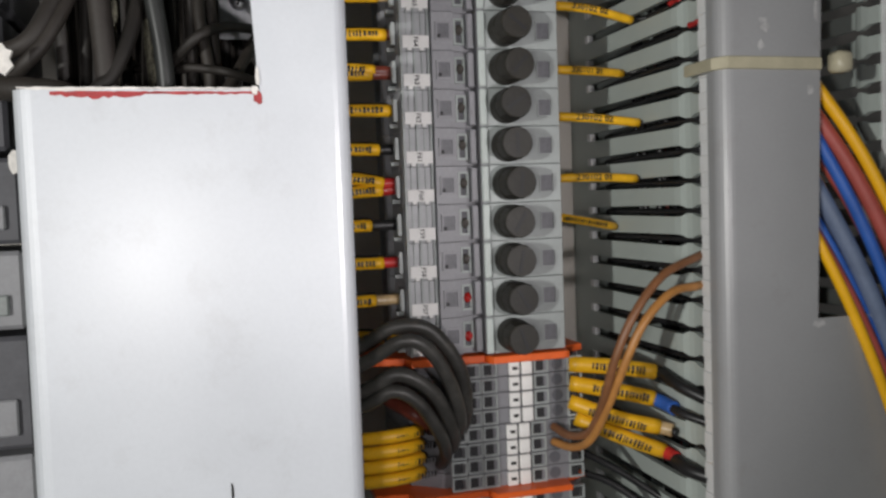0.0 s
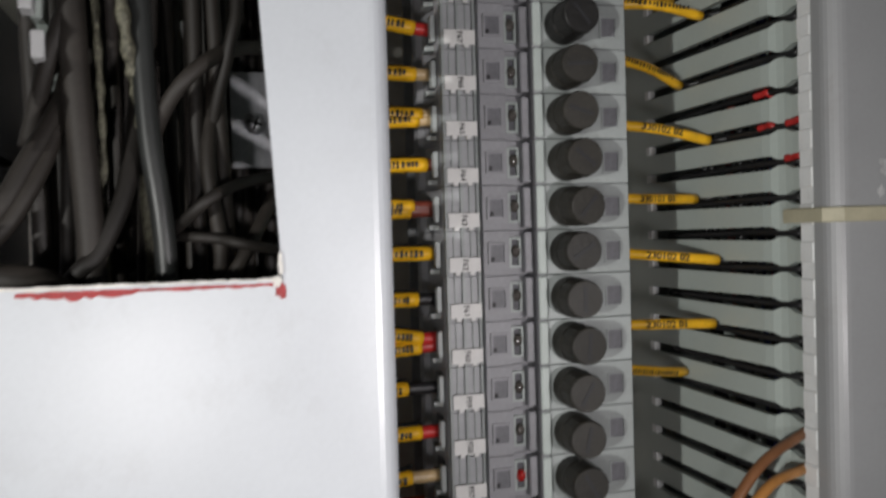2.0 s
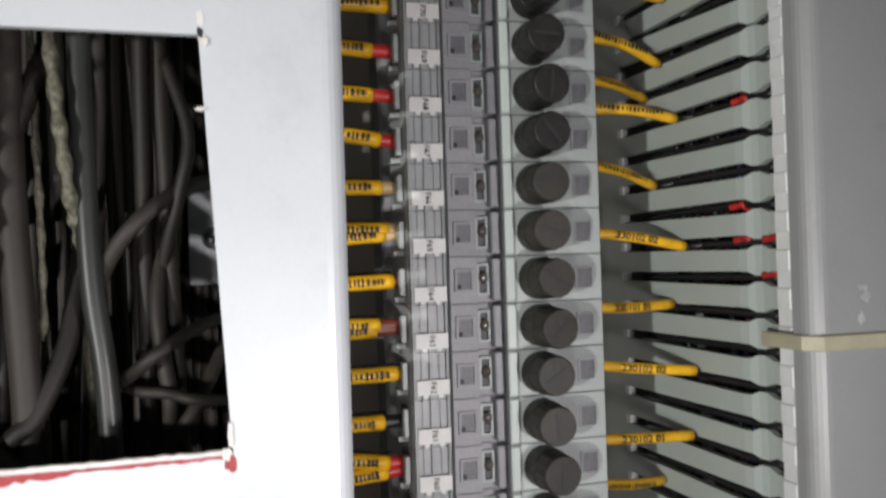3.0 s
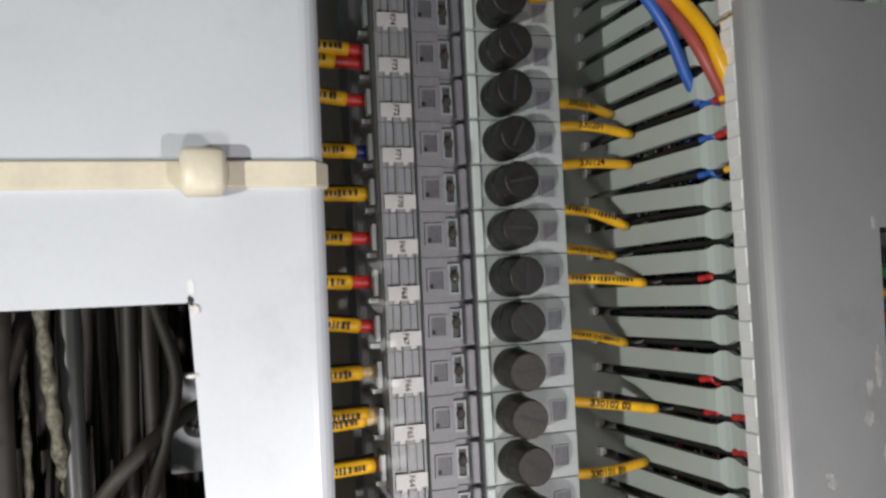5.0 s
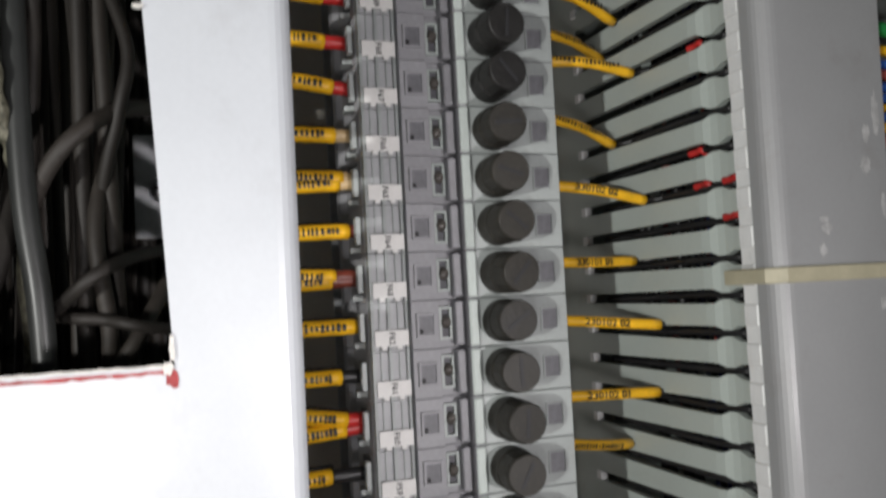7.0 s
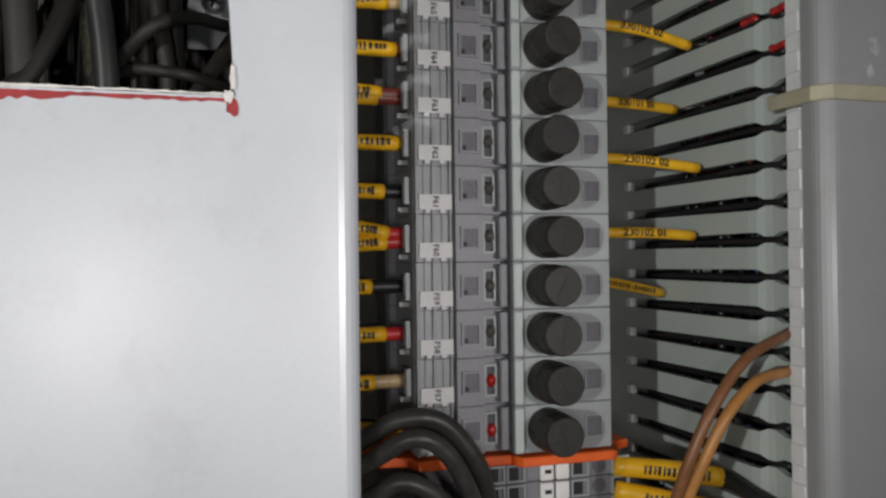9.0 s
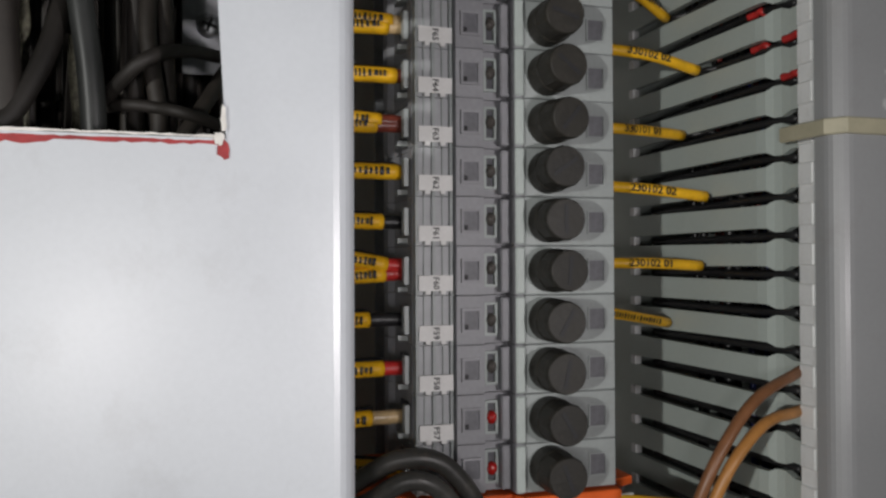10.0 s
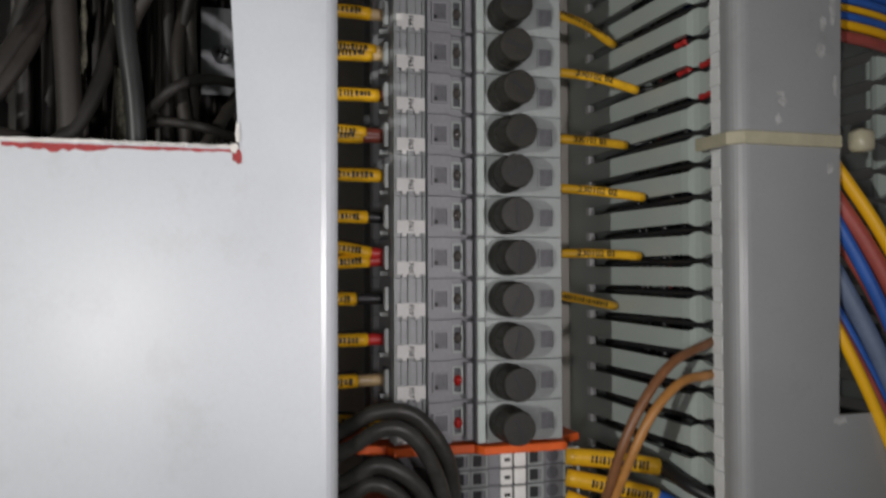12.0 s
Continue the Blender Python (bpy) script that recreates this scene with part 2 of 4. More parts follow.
slab("ceiling", -0.40, 0.50, -0.30, 0.10, 1.851, 1.855, CABINET, "grey painted steel top of the cabinet", "cabinet top")

# ---- wiring ducts ----
SLOT_Z, SLOT = 1.2591, 0.009465       # height of one slot, spacing of the slots
BASE_Y, TIP_Y = 0.0450, -0.0312       # where the slots begin, where the fingers end
LEFT_FRONT, RIGHT_FRONT = -0.0600, -0.0470  # fronts of the two duct covers: the pale duct is the deeper one
LIP = 0.0072                          # depth of the covers' sides


def finger_mesh(side, name, deep=0.0):
    """One finger of the duct wall: a flat tongue with a swollen snap neck and a square tip. side: the way it faces (-1 or 1); deep: how much further it stands out."""
    bm = bmesh.new()
    h = SLOT / 2
    neck, wide = h - 0.0008, h - 0.00190
    rings = []
    for y, w, out in ((BASE_Y, wide + 0.0004, 0.0), (-0.0165 - deep, wide, 0.0), (-0.0195 - deep, wide + 0.0001, -0.0004), (-0.0215 - deep, neck, -0.0014), (-0.0238 - deep, neck, -0.0019), (-0.0268 - deep, wide, -0.0019), (TIP_Y - deep, wide, -0.0015)):
        rings.append([bm.verts.new((side * out + a * 0.0010, y, s * w)) for a, s in ((-1, -1), (1, -1), (1, 1), (-1, 1))])
    for a, b in zip(rings, rings[1:]):
        for k in range(4):
            bm.faces.new((a[k], a[(k + 1) % 4], b[(k + 1) % 4], b[k]))
    bm.faces.new(rings[0])
    bm.faces.new(rings[-1][::-1])
    return finish(bm, DUCT, name)


def tip_mesh(side, deep=0.0):
    """The square tip that snaps into the cover."""
    h = SLOT / 2 - 0.00190
    return finish(box(bmesh.new(), -0.0012 - side * 0.0002, 0.0012 - side * 0.0002, -0.0362 - deep, -0.0312 - deep, -h + 0.0002, h - 0.0002, 0.0003), RIM, "snap_tip")


DEEPER = RIGHT_FRONT - LEFT_FRONT
TIPS = {deep: (tip_mesh(-1, deep), tip_mesh(1, deep)) for deep in (0.0, DEEPER)}
FINGERS = {deep: (finger_mesh(-1, "finger", deep), finger_mesh(1, "finger", deep)) for deep in (0.0, DEEPER)}


# Added pale block, standing for the lamp-lit end face of a slot.
SLOT_END = finish(box(bmesh.new(), -0.0008, 0.0016, -0.0016, 0.0012, -0.00140, 0.00140, 0.0002), RIM, "slot_end")


def cover_mesh(x0, x1, z0, z1, front, cut=None, notch_side=1):
    """A snap-on cover with rounded long edges; cut = (x, z low, z high) removes a notch out to one edge."""
    bm = bmesh.new()
    r, t = 0.0042, 0.0016
    def section(xa, xb, left, right):
        """Outer and inner line from one lip to the other."""
        out, inn = [], []
        if left:
            out.append((xa, front + LIP)); inn.append((xa + t, front + LIP))
            for k in range(7):
                a = math.pi + k * math.pi / 12
                out.append((xa + r + r * math.cos(a), front + r + r * math.sin(a)))
                inn.append((xa + r + (r - t) * math.cos(a), front + r + (r - t) * math.sin(a)))
        else:
            out.append((xa, front)); inn.append((xa, front + t))
        if right:
            for k in range(7):
                a = 1.5 * math.pi + k * math.pi / 12
                out.append((xb - r + r * math.cos(a), front + r + r * math.sin(a)))
                inn.append((xb - r + (r - t) * math.cos(a), front + r + (r - t) * math.sin(a)))
            out.append((xb, front + LIP)); inn.append((xb - t, front + LIP))
        else:
            out.append((xb, front)); inn.append((xb, front + t))
        return out + inn[::-1]
    if not cut:
        prism(bm, section(x0, x1, True, True), z0, z1)
        return bm
    cx, lo, hi, cx_high = cut
    prism(bm, section(x0, x1, True, True), z0, lo)
    prism(bm, section(x0, x1, True, True), hi, z1)
    if notch_side > 0:
        prism(bm, section(x0, cx, True, False), lo, hi)
    else:
        prism(bm, section(cx, x1, False, True), lo, hi)
    for v in bm.verts:
        if abs(v.co.x - cx) < 1e-6 and abs(v.co.z - hi) < 1e-6:
            v.co.x = cx_high
    return bm


def wiring_duct(wall_l, wall_r, z0, z1, cover_top, cover_low, front, cut, notch_side, cover_mat, label, gap=None):
    duct = empty("wiring_duct", pose((wall_l + wall_r) / 2, PANEL_Y, z0), label, "wiring duct", "wiring ducts")
    ox, oy, oz = duct.location
    def rel(bm):
        bmesh.ops.translate(bm, verts=bm.verts, vec=(-ox, -oy, -oz))
        return bm
    deep = RIGHT_FRONT - front
    t = 0.0009
    trough = [(wall_l - t, BASE_Y), (wall_l + t, BASE_Y), (wall_l + t, PANEL_Y - 0.0022), (wall_r - t, PANEL_Y - 0.0022), (wall_r - t, BASE_Y),
              (wall_r + t, BASE_Y), (wall_r + t, PANEL_Y - 0.0002), (wall_l - t, PANEL_Y - 0.0002)]
    part("base", rel(prism(bmesh.new(), trough, z0, z1)), DUCT, duct)
    cover = part("cover", rel(cover_mesh(wall_l - 0.0035, wall_r + 0.0035, cover_low, cover_top, front, cut, notch_side)), cover_mat, duct, "grey snap-on duct cover with a rough cut-out", False)
    for x, side in ((wall_l, -1), (wall_r, 1)):
        spans = [(z0 + 0.01, gap[0]), (gap[1], cover_top - 0.002)] if gap and side < 0 else [(z0 + 0.01, cover_top - 0.002)]
        for lo, hi in spans:
            part("snap_rim", rel(box(bmesh.new(), x - side * 0.0006 - 0.0008, x - side * 0.0006 + 0.0008, -0.0378 - deep, -0.0306 - deep, lo, hi, 0.0002)), RIM, duct, "snap-in rim of the duct wall, coloured as lit")
    n2, n3 = math.ceil((z0 - SLOT_Z) / SLOT), math.floor((z1 - SLOT_Z) / SLOT)
    for j in range(n2, n3 + 1):
        e = part("slot_end", SLOT_END, None, duct)
        e.location = Vector((wall_l - 0.0007, BASE_Y - 0.0002, SLOT_Z + j * SLOT)) - Vector((ox, oy, oz))
    n0, n1 = math.ceil((z0 - SLOT_Z) / SLOT), math.floor((z1 - SLOT_Z) / SLOT)
    for j in range(n0, n1):
        for x, me, tip in zip((wall_l, wall_r), FINGERS[deep], TIPS[deep]):
            z = SLOT_Z + (j + 0.5) * SLOT
            if gap and x == wall_l and gap[0] < z < gap[1]:
                continue
            f = part("finger", me, None, duct)
            part("snap_tip", tip, None, f)
            f.location = Vector((x, 0, SLOT_Z + (j + 0.5) * SLOT)) - Vector((ox, oy, oz))
            f.rotation_euler = (radians(2.6) if not gap and x == wall_l and 1.364 < z < 1.3735 else 0, radians(random.uniform(-0.6, 0.6)), 0)
    return duct


LEFT_L, LEFT_R, RIGHT_L, RIGHT_R = -0.1030, -0.0364, 0.0795, 0.1480
left_duct = wiring_duct(LEFT_L, LEFT_R, 1.06, 1.52, 1.50, 1.07, LEFT_FRONT, (-0.0541, 1.2728, 1.3436, -0.0580), -1, COVER_LEFT, "pale grey slotted wiring duct crammed with black cables, cover cut open", (1.262, 1.350))
right_duct = wiring_duct(RIGHT_L, RIGHT_R, 1.06, 1.52, 1.4133, 1.07, RIGHT_FRONT, (0.1080, 1.2069, 1.3550, 0.1112), 1, COVER_RIGHT, "grey slotted wiring duct full of thin wires, cover notched")


def flake(bm, x, z, w, h, seed, y=LEFT_FRONT - 0.00015, thick=0.00025, n=14):
    """A thin ragged patch on the front of a cover."""
    rnd = random.Random(seed)
    pts = []
    for k in range(n):
        a = 2 * math.pi * k / n
        r = rnd.uniform(0.55, 1.0)
        pts.append((x + w * r * math.cos(a), z + h * r * math.sin(a)))
    lo = [bm.verts.new((a, y + thick, b)) for a, b in pts]
    hi = [bm.verts.new((a, y, b)) for a, b in pts]
    bm.faces.new(hi)
    for k in range(n):
        bm.faces.new((lo[k], lo[(k + 1) % n], hi[(k + 1) % n], hi[k]))
    return bm


def on_duct(name, bm, mat, duct, label):
    bmesh.ops.translate(bm, verts=bm.verts, vec=-duct.location)
    return part(name, bm, mat, duct, label)


def ragged_strip(x0, x1, z_at, w_lo, w_hi, seed, n=40, y=LEFT_FRONT - 0.0002, vertical=False):
    """A strip with uneven edges along a cut."""
    rnd = random.Random(seed)
    bm = bmesh.new()
    rows = []
    for k in range(n + 1):
        s = k / n
        a = x0 + (x1 - x0) * s
        top = z_at(s) + rnd.uniform(0.0, 0.00022)
        low = z_at(s) - rnd.uniform(w_lo, w_hi) * (0.35 + 0.65 * math.sin(math.pi * min(1, s * 1.6 + 0.15)) ** 2)
        ring = []
        for b, yy in ((top, y), (low, y), (low, y + 0.0003), (top, y + 0.0012)):
            ring.append(bm.verts.new((b, yy, a) if vertical else (a, yy, b)))
        rows.append(ring)
    for a, b in zip(rows, rows[1:]):
        for k in range(4):
            bm.faces.new((a[k], a[(k + 1) % 4], b[(k + 1) % 4], b[k]))
    bm.faces.new(rows[0])
    bm.faces.new(rows[-1][::-1])
    return bm


# red marking-out paint and the raw sawn edge of the cable opening
on_duct("red_paint_line", ragged_strip(-0.0985, -0.0551, lambda s: 1.2722, 0.0009, 0.0018, 3), PAINT_RED, left_duct, "smeared red marking-out paint")
on_duct("sawn_edge", ragged_strip(-0.1050, -0.0551, lambda s: 1.2731, 0.0004, 0.0008, 4, y=LEFT_FRONT - 0.0003), CUT, left_duct, "raw sawn edge")
on_duct("red_paint_drip", flake(bmesh.new(), -0.0545, 1.2708, 0.0011, 0.0019, 5, LEFT_FRONT - 0.0003, n=9), PAINT_RED, left_duct, "red paint drip")
for x, z, w, h, seed in ((-0.0552, 1.2727, 0.0010, 0.0014, 6), (-0.0545, 1.2757, 0.0006, 0.0032, 7), (-0.0572, 1.3424, 0.0010, 0.0012, 8), (-0.0579, 1.3310, 0.0011, 0.0005, 12)):
    on_duct("torn_chip", flake(bmesh.new(), x, z, w, h, seed, LEFT_FRONT - 0.0006, 0.001), CUT, left_duct, "torn white corner chip")
on_duct("paint_tick", flake(bmesh.new(), -0.0576, 1.3464, 0.0008, 0.0018, 9), WHITE, left_duct, "white scratch")
on_duct("dark_crack", flake(bmesh.new(), -0.0577, 1.3440, 0.0007, 0.0010, 10), PIT, left_duct, "dark sawn nick")
on_duct("ink_tick", flake(bmesh.new(), -0.0644, 1.1795, 0.0004, 0.0034, 19), INK, left_duct, "black pen tick")
for k, (x, z, w, h) in enumerate(((0.0908, 1.2928, 0.0017, 0.0016), (0.0902, 1.2948, 0.0016, 0.0011), (0.0892, 1.2880, 0.0012, 0.0019), (0.1043, 1.3150, 0.0012, 0.0030), (0.1076, 1.3200, 0.0012, 0.0060),
                                  (0.1035, 1.3075, 0.0018, 0.0026), (0.1092, 1.3565, 0.0008, 0.0020), (0.1082, 1.2053, 0.0026, 0.0013), (0.1062, 1.2750, 0.0015, 0.0022), (0.1082, 1.2980, 0.0007, 0.0040))):
    on_duct("scuff", flake(bmesh.new(), x, z, w, h, 20 + k, RIGHT_FRONT - 0.00015), SCUFF, right_duct, "white scuffed patch")


# the torn strip of the cover left standing beside the opening, and fingers bent inwards there
def torn_strip(x0, z_low, z_high, seed):
    rnd = random.Random(seed)
    n = 26
    edge = []
    for k in range(n + 1):
        s = k / n
        edge.append((x0 + 0.0030 + 0.0020 * min(1, s * 3) + rnd.uniform(-0.0009, 0.0009) + 0.0009 * math.sin(k * 1.7), z_low + (z_high - z_low) * s))
    bm = bmesh.new()
    prism(bm, [(x0, z_low)] + edge + [(x0, z_high)], -0.0009, 0.0009)
    bmesh.ops.rotate(bm, verts=bm.verts, matrix=Matrix.Rotation(radians(90), 3, "X"))
    bmesh.ops.translate(bm, verts=bm.verts, vec=(0, LEFT_FRONT + 0.0010, 0))
    box(bm, x0 - 0.0002, x0 + 0.0014, LEFT_FRONT + 0.0012, LEFT_FRONT + LIP, z_low + 0.002, z_high, 0.0002)
    return bm


on_duct("torn_cover_strip", torn_strip(LEFT_L - 0.0062, 1.2962, 1.3434, 41), CUT, left_duct, "torn white edge of the sawn cover")
on_duct("torn_cover_scrap", flake(bmesh.new(), -0.1085, 1.2800, 0.0030, 0.0042, 43, LEFT_FRONT + 0.004, 0.0014), CUT, left_duct, "torn white scrap of the cover")
on_duct("torn_cover_scrap", flake(bmesh.new(), -0.1085, 1.2585, 0.0024, 0.0034, 44, LEFT_FRONT + 0.012, 0.0014), CUT, left_duct, "torn white scrap of the cover")
for x, z, lean in ((-0.0990, 1.3150, 4), (-0.1000, 1.3240, 3)):
    f = part("finger", FINGERS[DEEPER][0], None, left_duct, "duct finger bent inwards")
    part("snap_tip", TIPS[DEEPER][0], None, f)
    f.location = Vector((x - 0.0010, 0.004, z)) - left_duct.location
    f.rotation_euler = (radians(-3), 0, radians(lean))


# ---- rail ----
def din_rail():
    bm = bmesh.new()
    t = 0.001
    prof = [(-0.0175, -0.0075), (-0.0135, -0.0075), (-0.0135, -t), (0.0135, -t), (0.0135, -0.0075), (0.0175, -0.0075),
            (0.0175, -0.0065), (0.0145, -0.0065), (0.0145, 0), (-0.0145, 0), (-0.0145, -0.0065), (-0.0175, -0.0065)]
    prism(bm, [(x + 0.0133, y + PANEL_Y - 0.0005) for x, y in prof], 1.08, 1.52)
    rail = tagged(new("mounting_rail", finish(bm, STEEL, "mounting_rail")), "zinc-plated steel top-hat rail screwed to the mounting plate", "mounting rail")
    return rail


din_rail()

# ---- fuse terminals ----
PITCH = 0.012
KNOB_X, KNOB_R, FACE_Y = 0.0252, 0.0053, -0.0060
TERMINAL_Z = 1.2028     # middle of the lowest fuse terminal


def knob_mesh(mat):
    """A round cap with a ribbed skirt, a rounded rim and a screwdriver slot."""
    bm = bmesh.new()
    n = 28
    rings = []
    for y, r in ((0.001, 1.0), (-0.0050, 1.0), (-0.0054, 0.965), (-0.0105, 0.955), (-0.0116, 0.90), (-0.0118, 0.86)):
        ring = []
        for k in range(n):
            a = 2 * math.pi * k / n
            rr = KNOB_R * r * (1.0 if k % 2 or y > -0.0052 or y < -0.011 else 0.975)
            ring.append(bm.verts.new((rr * math.cos(a), y, rr * math.sin(a))))
        rings.append(ring)
    for a, b in zip(rings, rings[1:]):
        for k in range(n):
            bm.faces.new((a[k], a[(k + 1) % n], b[(k + 1) % n], b[k]))
    bm.faces.new(rings[-1])
    return finish(bm, mat, "fuse_cap")


def slot_mesh():
    bm = box(bmesh.new(), -0.0034, 0.0034, -0.01195, -0.0117, -0.00045, 0.00045)
    return finish(bm, PIT, "slot")


def body_mesh():
    """The stepped housing: one outline drawn out to the width of a terminal, with its recesses."""
    bm = bmesh.new()
    w = PITCH / 2 - 0.00005
    outline = [(0.0060, 0.0485), (0.0060, 0.0330), (-0.0072, 0.0300), (-0.0072, 0.0255), (-0.0058, 0.0235), (-0.0058, 0.0065), (-0.0072, 0.0045), (-0.0072, 0.0010),
               (0.0027, 0.0010), (0.0027, -0.0035), (0.0098, -0.0035), (0.0098, -0.0010), (0.0166, -0.0010), (0.0166, -0.0068),
               (0.0187, -0.0068), (0.0187, FACE_Y), (0.0436, FACE_Y), (0.0436, 0.004), (0.0470, 0.010), (0.0470, 0.0215), (0.0535, 0.0235), (0.0535, 0.0485)]
    prism(bm, outline, -w, w, "z", 0.00016)
    return finish(bm, GREY, "housing")


def block(x0, x1, y0, y1, z0, z1, mat, name, bevel=0.0):
    return finish(box(bmesh.new(), x0, x1, y0, y1, z0, z1, bevel), mat, name)


def frame_mesh(x0, x1, y, z0, z1, rim, depth, mat, name):
    """A raised rim round an opening, with the floor of the opening set back."""
    bm = bmesh.new()
    box(bm, x0, x1, y - depth, y + 0.0002, z1 - rim, z1)
    box(bm, x0, x1, y - depth, y + 0.0002, z0, z0 + rim)
    box(bm, x0, x0 + rim, y - depth, y + 0.0002, z0 + rim, z1 - rim)
    box(bm, x1 - rim, x1, y - depth, y + 0.0002, z0 + rim, z1 - rim)
    return finish(bm, mat, name)


M_BODY, M_KNOB, M_KNOB_NEW, M_SLOT = body_mesh(), knob_mesh(CAP), knob_mesh(CAP_NEW), slot_mesh()
M_PANEL = finish(box(box(bmesh.new(), 0.0189, 0.0434, FACE_Y - 0.0008, FACE_Y - 0.0001, -0.00588, 0.00588, 0.0002), 0.0189, 0.0190, FACE_Y - 0.0007, FACE_Y - 0.0002, -0.0056, 0.0056), LIGHT_GREY, "front_panel")
M_RIDGE = block(0.0164, 0.0188, -0.0080, -0.0069, -0.0057, 0.0057, RIDGE, "front_ridge", 0.0004)
def rib_mesh():
    bm = bmesh.new()
    for x, half, top in ((-0.0066, 0.0004, -0.0016), (-0.0047, 0.00018, -0.0012), (-0.0024, 0.0004, -0.0016), (0.0000, 0.00018, -0.0012), (0.0021, 0.0004, -0.0016)):
        box(bm, x - half, x + half, top, 0.0009, -0.00595, 0.00595)
    return finish(bm, LIGHT_GREY, "marker_channel")


M_RIB = rib_mesh()
M_CLEAR = finish(box(box(bmesh.new(), -0.0061, -0.0028, -0.0008, 0.0007, -0.0059, 0.0059), -0.0020, 0.0016, -0.0008, 0.0007, -0.0059, 0.0059), CLEAR, "clear_strip")
def card_mesh():
    bm = box(bmesh.new(), -0.0063, 0.0022, -0.0022, -0.0017, -0.0021, 0.0017)
    box(bm, -0.0047, -0.0034, -0.0022, -0.0017, -0.0029, -0.0021)
    box(bm, -0.0008, 0.0005, -0.0022, -0.0017, -0.0029, -0.0021)
    return finish(bm, WHITE, "marker_card")


M_CARD = card_mesh()
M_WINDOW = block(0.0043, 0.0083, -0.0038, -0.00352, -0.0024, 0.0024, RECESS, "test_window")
M_WINDOW_RIM = frame_mesh(0.0038, 0.0088, -0.0036, -0.0029, 0.0029, 0.0006, 0.0006, GREY, "window_rim")
M_WINDOW_HOLE = block(0.0045, 0.0055, -0.00395, -0.0038, -0.0022, -0.0010, PIT, "contact_hole")
M_LAMP_FRAME = frame_mesh(0.0103, 0.0136, -0.0012, -0.0040, 0.0042, 0.0006, 0.0011, RIDGE, "lamp_frame")
M_LAMP_WALL = block(0.0140, 0.0164, -0.0042, -0.0011, -0.0054, 0.0054, GREY, "lamp_wall", 0.0003)
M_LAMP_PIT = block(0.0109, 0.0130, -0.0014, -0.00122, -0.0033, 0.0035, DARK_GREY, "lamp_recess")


def lamp_mesh(mat):
    bm = bmesh.new()
    bmesh.ops.create_uvsphere(bm, u_segments=12, v_segments=8, radius=0.00135)
    bmesh.ops.scale(bm, verts=bm.verts, vec=(1, 0.9, 1.25))
    return finish(bm, mat, "lamp_lens", True)


M_LED_RED, M_LED_CLEAR = lamp_mesh(LED_RED), lamp_mesh(LED_CLEAR)
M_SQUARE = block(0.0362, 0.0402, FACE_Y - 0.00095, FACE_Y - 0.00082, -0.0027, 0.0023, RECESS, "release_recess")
M_SQUARE_RIM = frame_mesh(0.0358, 0.0407, FACE_Y - 0.0009, -0.0031, 0.0027, 0.0004, 0.0003, LIGHT_GREY, "recess_rim")
M_ENTRY = frame_mesh(-0.0012, 0.0012, 0.0, -0.0034, 0.0034, 0.0007, 0.0011, LIGHT_GREY, "entry_rim")
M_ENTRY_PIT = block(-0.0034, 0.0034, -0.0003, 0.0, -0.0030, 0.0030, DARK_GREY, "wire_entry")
M_HOOK = finish(prism(bmesh.new(), [(-0.0024, 0), (0.0, -0.0008), (0.0004, 0.002), (0.0, 0.0050), (-0.0016, 0.0056)], -0.0006, 0.0006), LIGHT_GREY, "side_latch")


